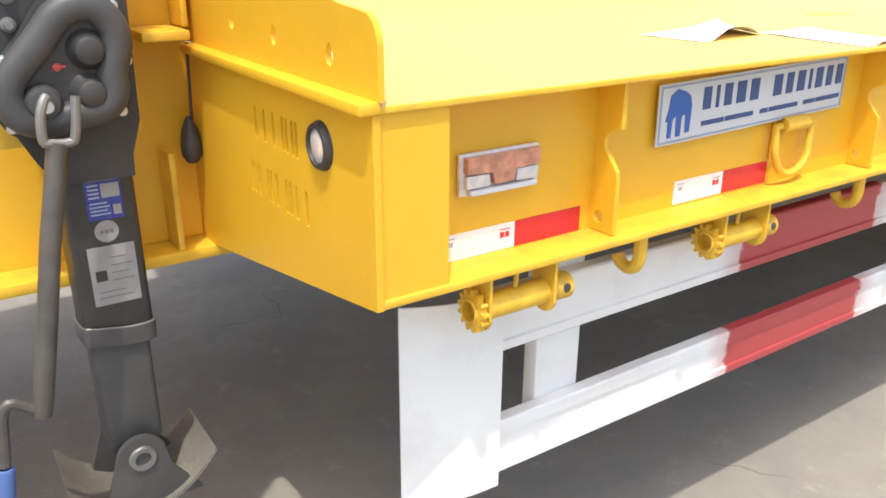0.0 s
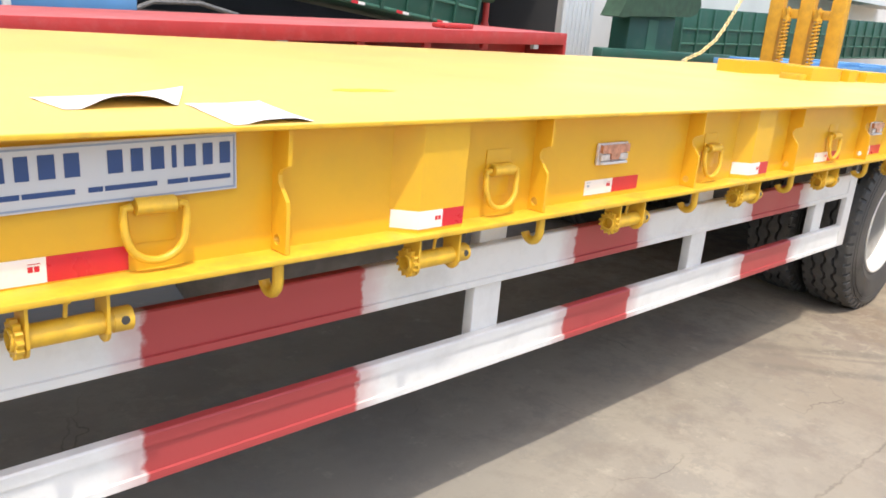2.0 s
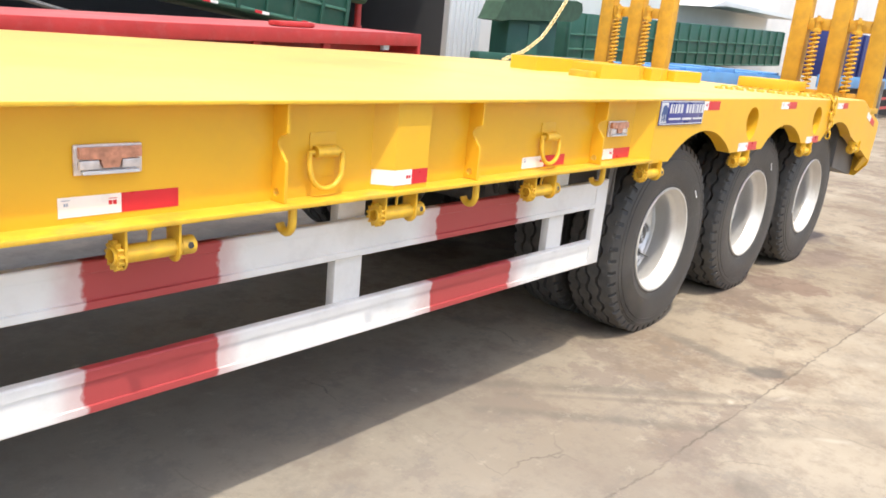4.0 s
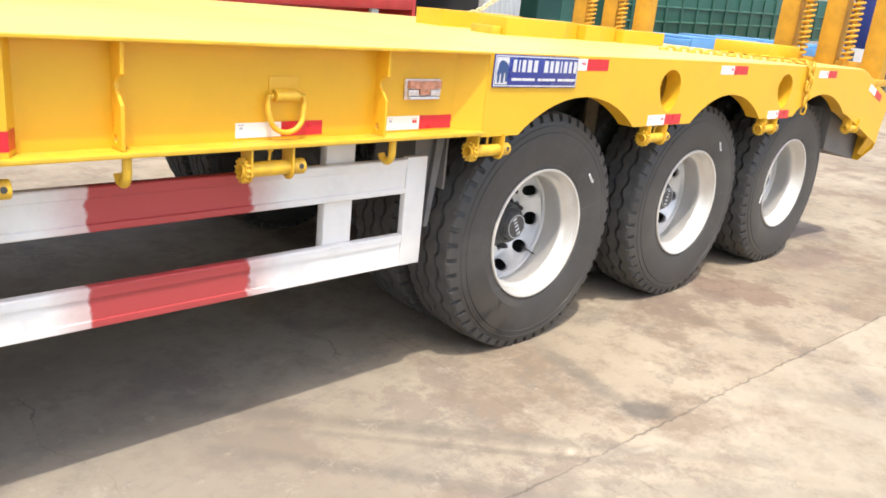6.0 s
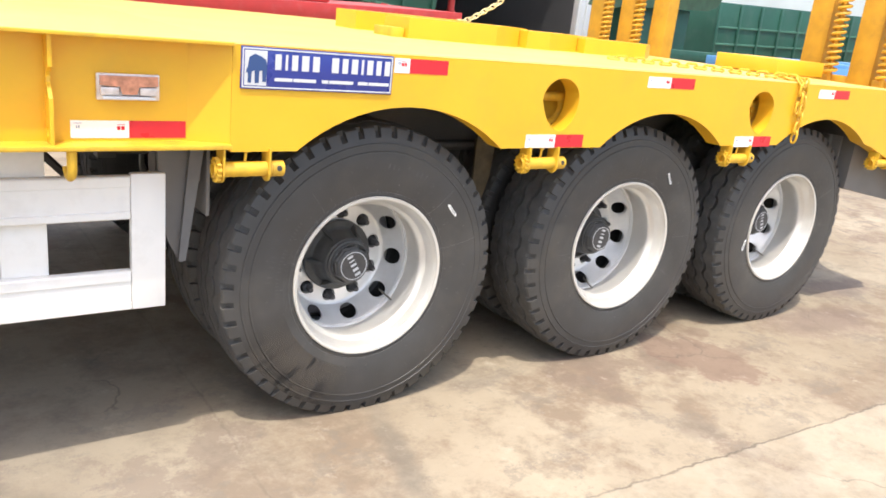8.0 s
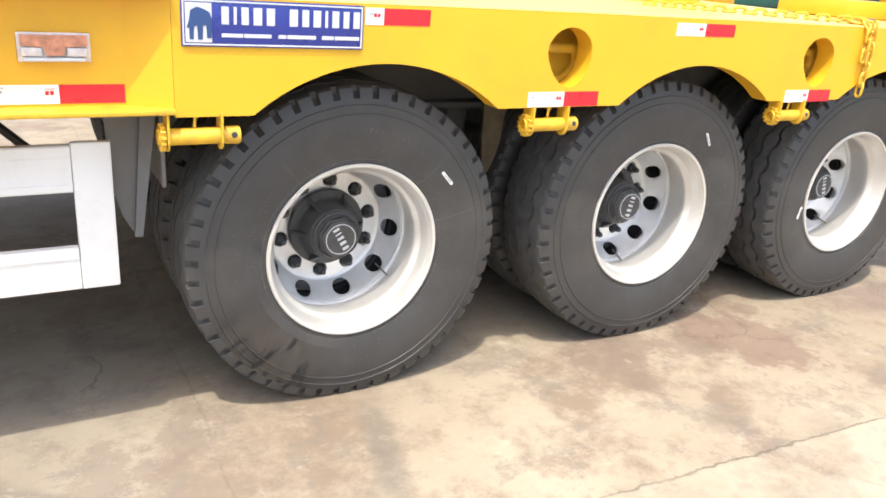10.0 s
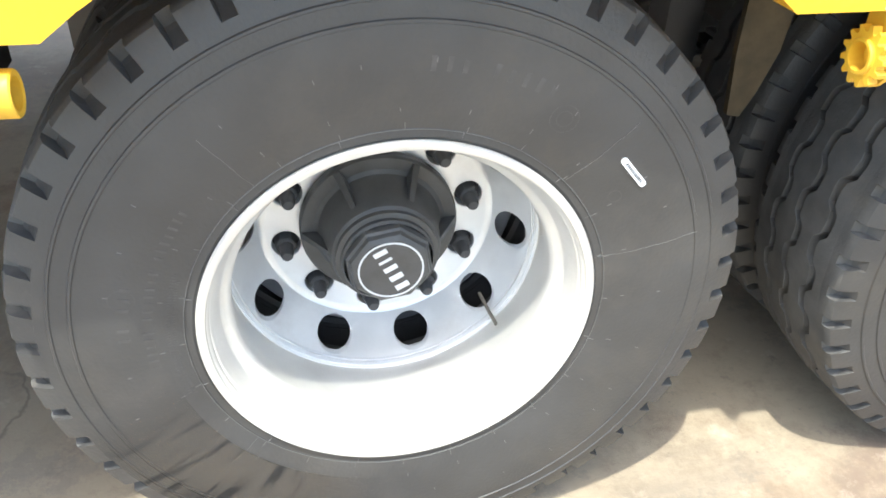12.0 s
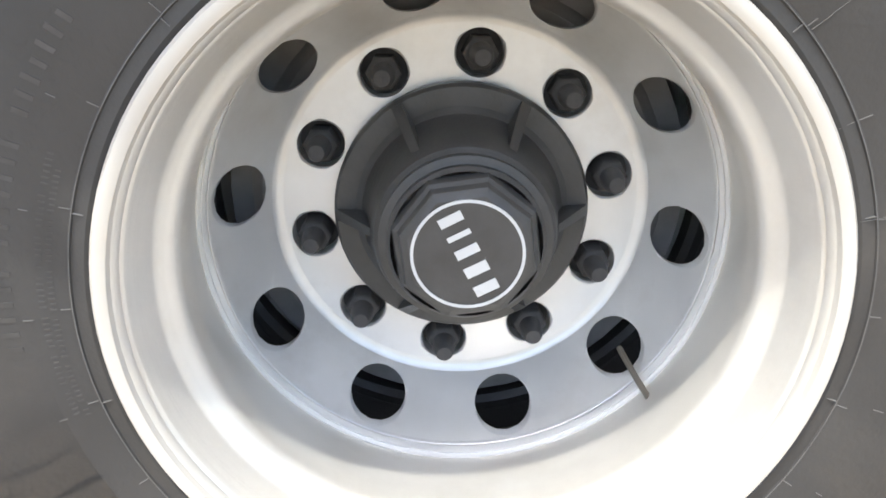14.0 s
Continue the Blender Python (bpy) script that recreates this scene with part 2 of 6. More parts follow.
def concrete():
    """Pale worn yard concrete: sand-coloured patches, dark scuffs, stains and hairline cracks along the slab joints."""
    m = bpy.data.materials.new("yard_concrete")
    m.use_nodes = True
    nt = m.node_tree
    n, link = nt.nodes, nt.links.new
    b = n["Principled BSDF"]
    b.inputs["Specular IOR Level"].default_value = 0.25
    b.inputs["Roughness"].default_value = 0.85
    pos = n.new("ShaderNodeTexCoord").outputs["Object"]

    def noise_of(scale, detail, rough, offset=0.0, stretch=(1, 1, 1)):
        mp = n.new("ShaderNodeMapping")
        mp.inputs["Location"].default_value = (offset, offset * 0.7, 0)
        mp.inputs["Scale"].default_value = stretch
        link(pos, mp.inputs["Vector"])
        t = n.new("ShaderNodeTexNoise")
        t.inputs["Scale"].default_value, t.inputs["Detail"].default_value, t.inputs["Roughness"].default_value = scale, detail, rough
        link(mp.outputs["Vector"], t.inputs["Vector"])
        return t.outputs["Fac"]

    def span(value, a, z, to_a=0.0, to_z=1.0):
        r = n.new("ShaderNodeMapRange")
        for key, v in (("From Min", a), ("From Max", z), ("To Min", to_a), ("To Max", to_z)):
            r.inputs[key].default_value = v
        link(value, r.inputs["Value"])
        return r.outputs["Result"]

    def mixed(fac, a, col):
        k = n.new("ShaderNodeMix")
        k.data_type = "RGBA"
        link(fac, k.inputs["Factor"])
        if isinstance(a, tuple):
            k.inputs["A"].default_value = (*a, 1)
        else:
            link(a, k.inputs["A"])
        k.inputs["B"].default_value = (*col, 1)
        return k.outputs["Result"]

    def math_of(op, a, c):
        k = n.new("ShaderNodeMath")
        k.operation = op
        for i, v in enumerate((a, c)):
            if isinstance(v, (int, float)):
                k.inputs[i].default_value = v
            else:
                link(v, k.inputs[i])
        return k.outputs[0]

    col = mixed(span(noise_of(0.55, 8, 0.62), 0.40, 0.66), (0.276, 0.221, 0.154), (0.405, 0.340, 0.246))
    col = mixed(span(noise_of(1.5, 10, 0.7, 7.3), 0.495, 0.59, 0, 0.85), col, (0.215, 0.160, 0.112))
    col = mixed(span(noise_of(2.6, 9, 0.66, 3.1, (0.5, 1.4, 1)), 0.58, 0.72, 0, 0.6), col, (0.185, 0.155, 0.125))
    col = mixed(span(noise_of(0.9, 10, 0.75, 21.0), 0.565, 0.60, 0, 0.55), col, (0.185, 0.135, 0.105))
    col = mixed(span(noise_of(5.0, 10, 0.78, 27.0), 0.50, 0.66, 0, 0.6), col, (0.175, 0.138, 0.102))
    col = mixed(span(noise_of(38, 6, 0.7, 1.0), 0.56, 0.75, 0, 0.35), col, (0.20, 0.17, 0.13))
    col = mixed(span(noise_of(3.1, 12, 0.8, 41.0), 0.55, 0.575, 0, 0.42), col, (0.185, 0.160, 0.132))
    # a greyer tone mixed in towards the front of the trailer, its edge uneven
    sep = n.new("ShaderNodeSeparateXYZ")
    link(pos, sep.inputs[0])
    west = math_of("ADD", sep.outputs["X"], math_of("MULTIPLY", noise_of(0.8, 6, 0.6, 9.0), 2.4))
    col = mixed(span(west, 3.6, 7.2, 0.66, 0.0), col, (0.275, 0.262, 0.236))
    # oil and rust stains, each a ragged patch
    ragged = math_of("MULTIPLY", math_of("SUBTRACT", noise_of(4.2, 10, 0.72, 4.0), 0.5), 2.6)
    # place, half sizes, turn, colour, strength, softness of the edge
    for px, py, rx, ry, tilt, tint, much, soft in (
            (7.68, -0.04, 0.21, 0.33, 0.42, (0.185, 0.118, 0.090), 0.62, 0.10), (7.95, 0.16, 0.07, 0.06, 0.0, (0.185, 0.125, 0.095), 0.5, 0.2), (8.85, 0.0, 0.45, 0.20, 0.0, (0.17, 0.12, 0.10), 0.6, 0.35),
            (7.08, -0.52, 0.10, 0.09, 0.0, (0.16, 0.135, 0.11), 0.4, 0.3), (5.86, -0.20, 0.055, 0.36, -0.25, (0.155, 0.135, 0.11), 0.55, 0.45), (5.83, -0.58, 0.12, 0.08, -0.5, (0.12, 0.105, 0.09), 0.75, 0.25),
            (5.13, -0.33, 1.00, 0.042, -0.78, (0.160, 0.138, 0.112), 0.55, 0.5), (5.10, -0.44, 0.80, 0.020, -0.78, (0.160, 0.138, 0.112), 0.45, 0.5), (4.79, -0.44, 0.90, 0.040, -0.86, (0.160, 0.140, 0.115), 0.50, 0.5),
            (5.55, -1.05, 0.60, 0.045, -0.70, (0.160, 0.140, 0.115), 0.35, 0.5), (6.9, -1.2, 0.5, 0.1, -0.71, (0.2, 0.17, 0.14), 0.5, 0.35), (8.2, -1.0, 0.35, 0.25, 0.0, (0.22, 0.17, 0.13), 0.45, 0.35),
            (10.2, -0.6, 0.6, 0.25, 0.0, (0.18, 0.13, 0.11), 0.6, 0.35), (9.6, 0.35, 0.35, 0.14, 0.0, (0.17, 0.12, 0.10), 0.6, 0.35), (4.60, -0.95, 0.10, 0.06, 0.8, (0.16, 0.14, 0.115), 0.5, 0.3),
            (5.31, -0.59, 0.032, 0.02, 0.4, (0.52, 0.46, 0.36), 0.55, 0.5), (5.30, -1.05, 0.09, 0.022, -0.9, (0.52, 0.46, 0.36), 0.55, 0.5), (5.57, -0.75, 0.06, 0.018, -0.3, (0.50, 0.44, 0.35), 0.5, 0.5), (6.88, -1.07, 0.12, 0.05, 0.8, (0.15, 0.13, 0.11), 0.6, 0.2)):
        ax, ay = math_of("SUBTRACT", sep.outputs["X"], px), math_of("SUBTRACT", sep.outputs["Y"], py)
        dx = math_of("DIVIDE", math_of("ADD", math_of("MULTIPLY", ax, math.cos(tilt)), math_of("MULTIPLY", ay, math.sin(tilt))), rx)
        dy = math_of("DIVIDE", math_of("SUBTRACT", math_of("MULTIPLY", ay, math.cos(tilt)), math_of("MULTIPLY", ax, math.sin(tilt))), ry)
        far = math_of("ADD", math_of("SQRT", math_of("ADD", math_of("MULTIPLY", dx, dx), math_of("MULTIPLY", dy, dy)), 0), ragged)
        col = mixed(span(far, 0.92 - soft, 0.92 + soft, much, 0.0), col, tint)
    # joints and cracks: thin lines whose place wanders a little
    wob = math_of("MULTIPLY", math_of("SUBTRACT", noise_of(1.3, 6, 0.65, 11.0), 0.5), 0.08)
    across = math_of("ADD", sep.outputs["Y"], math_of("MULTIPLY", sep.outputs["X"], 0.036))
    # the slab beyond the long joint is paler and more worn
    outer = math_of("MULTIPLY", span(math_of("ADD", across, wob), -0.475, -0.455, 0.52, 0.0), math_of("MULTIPLY", span(noise_of(2.3, 9, 0.72, 51.0), 0.42, 0.56, 0.2, 1.0), span(sep.outputs["X"], 4.6, 6.6, 0.25, 1.0)))
    col = mixed(outer, col, (0.43, 0.375, 0.285))
    fine = math_of("MULTIPLY", math_of("SUBTRACT", noise_of(14, 5, 0.7, 2.0), 0.5), 0.05)
    crack = None
    for line_of, place, much in ((across, -0.465, 0.7), (sep.outputs["X"], 5.37, 0.22), (sep.outputs["Y"], -4.6, 0.6), (sep.outputs["X"], 10.9, 0.5)):
        d = math_of("ABSOLUTE", math_of("ADD", math_of("ADD", math_of("SUBTRACT", line_of, place), wob), fine), 0)
        line = span(d, 0.002, 0.008, much, 0.0)
        crack = line if crack is None else math_of("MAXIMUM", crack, line)
    broken = math_of("MULTIPLY", span(noise_of(2.2, 4, 0.6, 5.0), 0.36, 0.50, 0.3, 0.9), span(sep.outputs["X"], 4.2, 5.4, 0.6, 1.0))
    col = mixed(math_of("MULTIPLY", crack, broken), col, (0.09, 0.075, 0.06))
    # a sparse net of hairlines, pale chips and dark specks
    warp = n.new("ShaderNodeTexNoise")
    warp.inputs["Scale"].default_value, warp.inputs["Detail"].default_value = 1.7, 7.0
    link(pos, warp.inputs["Vector"])
    bend = n.new("ShaderNodeMix")
    bend.data_type, bend.blend_type = "RGBA", "ADD"
    bend.inputs["Factor"].default_value = 0.55
    link(pos, bend.inputs["A"])
    link(warp.outputs["Color"], bend.inputs["B"])
    net = n.new("ShaderNodeTexVoronoi")
    net.feature = "DISTANCE_TO_EDGE"
    net.inputs["Scale"].default_value = 0.75
    link(bend.outputs["Result"], net.inputs["Vector"])
    hair = math_of("MULTIPLY", span(net.outputs["Distance"], 0.0005, 0.004, 0.5, 0.0), span(noise_of(1.1, 3, 0.5, 31.0), 0.53, 0.62, 0.0, 1.0))
    col = mixed(hair, col, (0.10, 0.085, 0.07))
    col = mixed(span(noise_of(7.0, 8, 0.75, 13.0), 0.58, 0.72, 0, 0.5), col, (0.49, 0.43, 0.33))
    col = mixed(span(noise_of(11.0, 7, 0.75, 17.0), 0.66, 0.74, 0, 0.6), col, (0.13, 0.11, 0.09))
    link(col, b.inputs["Base Color"])
    height = math_of("SUBTRACT", math_of("ADD", math_of("MULTIPLY", noise_of(22, 8, 0.7), 0.5), math_of("MULTIPLY", noise_of(160, 3, 0.6), 0.2)),
                     math_of("MULTIPLY", crack, 0.6))
    bump = n.new("ShaderNodeBump")
    bump.inputs["Strength"].default_value, bump.inputs["Distance"].default_value = 0.5, 0.006
    link(height, bump.inputs["Height"])
    link(bump.outputs["Normal"], b.inputs["Normal"])
    return m


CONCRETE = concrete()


def banded_paint():
    """White guard-rail paint with red bands sprayed over it, their ends soft and uneven."""
    m = WHITE.copy()
    m.name = "white_and_red_rail_paint"
    nt = m.node_tree
    n, link = nt.nodes, nt.links.new
    b = n["Principled BSDF"]
    old = b.inputs["Base Color"].links[0].from_socket
    pos = n.new("ShaderNodeTexCoord").outputs["Object"]
    sep = n.new("ShaderNodeSeparateXYZ")
    link(pos, sep.inputs[0])
    cloud = n.new("ShaderNodeTexNoise")
    cloud.inputs["Scale"].default_value, cloud.inputs["Detail"].default_value = 26.0, 6.0
    link(pos, cloud.inputs["Vector"])

    def math_of(op, a, c):
        k = n.new("ShaderNodeMath")
        k.operation = op
        for i, v in enumerate((a, c)):
            if isinstance(v, (int, float)):
                k.inputs[i].default_value = v
            else:
                link(v, k.inputs[i])
        return k.outputs[0]

    x = math_of("ADD", sep.outputs["X"], math_of("MULTIPLY", math_of("SUBTRACT", cloud.outputs["Fac"], 0.5), 0.05))
    band = None
    for mid, half, soft in ((1.368, 0.298, 0.050), (2.770, 0.200, 0.050), (4.150, 0.255, 0.070)):
        d = math_of("ABSOLUTE", math_of("SUBTRACT", x, mid), 0)
        r = n.new("ShaderNodeMapRange")
        r.interpolation_type = "SMOOTHSTEP"
        r.inputs["From Min"].default_value, r.inputs["From Max"].default_value = half - 0.012, half + 0.014
        r.inputs["To Min"].default_value, r.inputs["To Max"].default_value = 1.0, 0.0
        link(d, r.inputs["Value"])
        band = r.outputs["Result"] if band is None else math_of("MAXIMUM", band, r.outputs["Result"])
        mist = n.new("ShaderNodeMapRange")
        mist.interpolation_type = "SMOOTHSTEP"
        mist.inputs["From Min"].default_value, mist.inputs["From Max"].default_value = half, half + 2.0 * soft
        mist.inputs["To Min"].default_value, mist.inputs["To Max"].default_value = 0.42, 0.0
        link(d, mist.inputs["Value"])
        band = math_of("MAXIMUM", band, mist.outputs["Result"])
    mix = n.new("ShaderNodeMix")
    mix.data_type = "RGBA"
    link(band, mix.inputs["Factor"])
    link(old, mix.inputs["A"])
    mix.inputs["B"].default_value = (0.42, 0.058, 0.058, 1)
    link(mix.outputs["Result"], b.inputs["Base Color"])
    return m


RAIL_PAINT = banded_paint()


def smear():
    """Dried mud brushed over rubber: patchy, streaked, fading out round its middle."""
    m = bpy.data.materials.new("dried_mud_smear")
    m.use_nodes = True
    nt = m.node_tree
    n, link = nt.nodes, nt.links.new
    b = n["Principled BSDF"]
    b.inputs["Roughness"].default_value = 0.9
    pos = n.new("ShaderNodeTexCoord").outputs["Object"]
    far = n.new("ShaderNodeVectorMath")
    far.operation = "DISTANCE"
    link(pos, far.inputs[0])
    far.inputs[1].default_value = (-0.30, 0.0, -0.335)
    fade = n.new("ShaderNodeMapRange")
    fade.interpolation_type = "SMOOTHSTEP"
    fade.inputs["From Min"].default_value, fade.inputs["From Max"].default_value = 0.08, 0.29
    fade.inputs["To Min"].default_value, fade.inputs["To Max"].default_value = 1.0, 0.0
    link(far.outputs["Value"], fade.inputs["Value"])
    sep = n.new("ShaderNodeSeparateXYZ")
    link(pos, sep.inputs[0])
    angle = n.new("ShaderNodeMath")
    angle.operation = "ARCTAN2"
    link(sep.outputs["Z"], angle.inputs[0])
    link(sep.outputs["X"], angle.inputs[1])
    size = n.new("ShaderNodeVectorMath")
    size.operation = "LENGTH"
    link(pos, size.inputs[0])
    polar = n.new("ShaderNodeCombineXYZ")
    link(angle.outputs[0], polar.inputs["X"])
    link(size.outputs["Value"], polar.inputs["Y"])
    turn = n.new("ShaderNodeMapping")
    turn.inputs["Scale"].default_value = (24, 7, 1)
    turn.inputs["Rotation"].default_value = (0, 0, radians(14))
    link(polar.outputs[0], turn.inputs["Vector"])
    streak = n.new("ShaderNodeTexNoise")
    streak.inputs["Scale"].default_value, streak.inputs["Detail"].default_value = 1.0, 4.0
    link(turn.outputs["Vector"], streak.inputs["Vector"])
    tone = n.new("ShaderNodeValToRGB")
    tone.color_ramp.elements[0].position, tone.color_ramp.elements[0].color = 0.40, (0.016, 0.015, 0.014, 1)
    tone.color_ramp.elements[1].position, tone.color_ramp.elements[1].color = 0.48, (0.090, 0.076, 0.060, 1)
    link(streak.outputs["Fac"], tone.inputs["Fac"])
    link(tone.outputs["Color"], b.inputs["Base Color"])
    amount = n.new("ShaderNodeMath")
    amount.operation = "MULTIPLY"
    amount.inputs[1].default_value = 0.62
    link(fade.outputs["Result"], amount.inputs[0])
    link(amount.outputs[0], b.inputs["Alpha"])
    return m


MUD = smear()


# ---- mesh tools ----
def box(bm, x0, x1, y0, y1, z0, z1, m=None):
    vs = [bm.verts.new((x, y, z)) for z in (z0, z1) for y in (y0, y1) for x in (x0, x1)]
    if m is not None:
        for v in vs:
            v.co = m @ v.co
    for f in ((0, 2, 3, 1), (4, 5, 7, 6), (0, 1, 5, 4), (2, 6, 7, 3), (0, 4, 6, 2), (1, 3, 7, 5)):
        bm.faces.new([vs[i] for i in f])
    return vs


def rounded_box(bm, x0, x1, y0, y1, z0, z1, r=0.004, m=None, segments=2):
    one = bmesh.new()
    box(one, x0, x1, y0, y1, z0, z1)
    bmesh.ops.bevel(one, geom=one.edges[:], offset=r, segments=segments, affect="EDGES", profile=0.5)
    add_bm(bm, one, m)


def add_bm(bm, one, m=None):
    """Moves what one holds into bm, and frees one."""
    made = {}
    for v in one.verts:
        made[v] = bm.verts.new(m @ v.co if m is not None else v.co)
    for f in one.faces:
        bm.faces.new([made[v] for v in f.verts])
    one.free()


def revolve(bm, profile, n=48, axis="Y", m=None, closed=False):
    """profile: (radius, along) pairs turned round the axis."""
    rings = []
    for r, a in profile:
        ring = []
        for i in range(n):
            u = 2 * math.pi * i / n
            p = Vector((r * math.cos(u), a, r * math.sin(u))) if axis == "Y" else (
                Vector((a, r * math.cos(u), r * math.sin(u))) if axis == "X" else Vector((r * math.cos(u), r * math.sin(u), a)))
            ring.append(bm.verts.new(m @ p if m is not None else p))
        rings.append(ring)
    pairs = list(zip(rings, rings[1:]))
    if closed:
        pairs.append((rings[-1], rings[0]))
    for a, b in pairs:
        for i in range(n):
            j = (i + 1) % n
            bm.faces.new((a[i], a[j], b[j], b[i]))
    return rings


def rod(bm, a, b, r, n=12, r2=None, caps=True):
    """A round bar from a to b."""
    a, b = Vector(a), Vector(b)
    q = (b - a).to_track_quat("Z", "Y").to_matrix().to_4x4()
    m = Matrix.Translation(a) @ q
    rings = revolve(bm, [(r, 0), (r if r2 is None else r2, (b - a).length)], n, "Z", m)
    if caps:
        bm.faces.new(rings[0][::-1])
        bm.faces.new(rings[1])


def tube(bm, points, r, n=10, closed=False):
    """A bent round bar along points."""
    pts = [Vector(p) for p in points]
    k = len(pts)
    rings = []
    up = None
    for i, p in enumerate(pts):
        a = pts[i - 1] if (i or closed) else p
        c = pts[(i + 1) % k] if (i < k - 1 or closed) else p
        d = (c - a).normalized()
        if up is None:
            up = d.orthogonal().normalized()
        up = (up - d * up.dot(d)).normalized()
        side = d.cross(up)
        rings.append([bm.verts.new(p + r * (math.cos(2 * math.pi * j / n) * up + math.sin(2 * math.pi * j / n) * side)) for j in range(n)])
    for a, b in list(zip(rings, rings[1:])) + ([(rings[-1], rings[0])] if closed else []):
        for j in range(n):
            bm.faces.new((a[j], a[(j + 1) % n], b[(j + 1) % n], b[j]))
    if not closed:
        bm.faces.new(rings[0][::-1])
        bm.faces.new(rings[-1])


def smooth_line(points, per=4, closed=False):
    """Points on a soft curve through the given ones."""
    pts = [Vector(q) for q in points]
    k = len(pts)
    out = []
    for i in range(k if closed else k - 1):
        a, b = pts[i], pts[(i + 1) % k]
        z = pts[i - 1] if (i or closed) else a
        c = pts[(i + 2) % k] if (closed or i + 2 < k) else b
        for j in range(per):
            t = j / per
            out.append(0.5 * (2 * a + (b - z) * t + (2 * z - 5 * a + 4 * b - c) * t * t + (3 * a - z - 3 * b + c) * t ** 3))
    if not closed:
        out.append(pts[-1])
    return out


def slab(bm, outline, depth, holes=(), m=None):
    """A flat plate: an outline in x, z with holes, from y = 0 to y = depth."""
    one = bmesh.new()
    loops = []
    for loop in (outline, *holes):
        vs = [one.verts.new((x, 0, z)) for x, z in loop]
        loops.append(vs)
        for i in range(len(vs)):
            one.edges.new((vs[i], vs[(i + 1) % len(vs)]))
    bmesh.ops.triangle_fill(one, use_beauty=True, use_dissolve=False, edges=one.edges[:])
    front = [list(f.verts) for f in one.faces]
    back = {v: one.verts.new(v.co + Vector((0, depth, 0))) for vs in loops for v in vs}
    for vs in front:
        one.faces.new([back[v] for v in reversed(vs)])
    for vs in loops:
        for i in range(len(vs)):
            a, b = vs[i], vs[(i + 1) % len(vs)]
            one.faces.new((a, b, back[b], back[a]))
    bmesh.ops.recalc_face_normals(one, faces=one.faces[:])
    add_bm(bm, one, m)


def fold(bm, plan, thick, z0, z1):
    """An upright sheet folded along a line of (x, y) points, its thickness behind it."""
    line = list(plan) + [(x, y + thick) for x, y in reversed(plan)]
    a = [bm.verts.new((x, y, z0)) for x, y in line]
    b = [bm.verts.new((x, y, z1)) for x, y in line]
    k, n = len(line), len(plan)
    for i in range(k):
        j = (i + 1) % k
        bm.faces.new((a[i], a[j], b[j], b[i]))
    for i in range(n - 1):
        bm.faces.new((a[i + 1], a[i], a[k - 1 - i], a[k - 2 - i]))
        bm.faces.new((b[i], b[i + 1], b[k - 2 - i], b[k - 1 - i]))


def arc(cx, cz, r, a0, a1, n, rz=None):
    return [(cx + r * math.cos(radians(a0 + (a1 - a0) * i / n)), cz + (rz or r) * math.sin(radians(a0 + (a1 - a0) * i / n))) for i in range(n + 1)]


def mesh_of(name, bm, mat, sharp=35):
    me = bpy.data.meshes.new(name)
    bm.normal_update()
    bm.to_mesh(me)
    bm.free()
    for one in (mat if isinstance(mat, (list, tuple)) else (mat,)):
        me.materials.append(one)
    if sharp:
        me.polygons.foreach_set("use_smooth", [True] * len(me.polygons))
        me.set_sharp_from_angle(angle=radians(sharp))
    return me


def part(name, bm, mat, parent=None, label="", at=None, sharp=35):
    """Links a bmesh, or a mesh that is already made, as one object under a thing or a part."""
    me = bm if isinstance(bm, bpy.types.Mesh) else mesh_of(name, bm, mat, sharp)
    ob = new(name, me)
    if parent is not None:
        ob.parent = parent
    if at is not None:
        ob.matrix_basis = at
    if label:
        ob["label"] = label
    return ob


def thing(name, label, category, group="", at=None):
    ob = tagged(new(name), label, category, group)
    ob.empty_display_size = 0.2
    if at is not None:
        ob.matrix_basis = at
    return ob


def letter_bars(parent, name, mat, x0, x1, z0, z1, y, widths, gap=0.3, depth=0.0012, m=None):
    """A line of writing as plain bars, each a part of its own; a width below zero leaves a space."""
    x, k = x0, (x1 - x0) / (sum(abs(w) for w in widths) + gap * (len(widths) - 1))
    for w in widths:
        if w > 0:
            one = bmesh.new()
            box(one, x, x + w * k, y - depth, y, z0, z1, m)
            part(name, one, mat, parent)
        x += (abs(w) + gap) * k


def bars(bm, x0, x1, z0, z1, y, widths, gap=0.18, depth=0.0012, slant=0.0, m=None):
    """A line of writing as a row of plain bars."""
    total = sum(abs(w) for w in widths) + gap * (len(widths) - 1)
    x, k = x0, (x1 - x0) / total
    for w in widths:
        if w > 0:
            box(bm, x, x + w * k, y - depth, y, z0 + slant * (x - x0), z1 + slant * (x - x0), m)
        x += (abs(w) + gap) * k


# ---- ground ----
bm = bmesh.new()
bmesh.ops.create_grid(bm, x_segments=40, y_segments=40, size=400)
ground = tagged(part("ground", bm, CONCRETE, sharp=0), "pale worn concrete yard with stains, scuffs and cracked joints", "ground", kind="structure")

# ---- yellow lowbed trailer ----
WIDE, DECK, FLANGE, WEB = 3.0, 1.357, 1.064, 0.078
UNDER = DECK - 0.010
LONG = 5.30
trailer = thing("lowbed_trailer", "bright yellow steel three-axle lowbed semi-trailer standing on the concrete yard", "trailer")

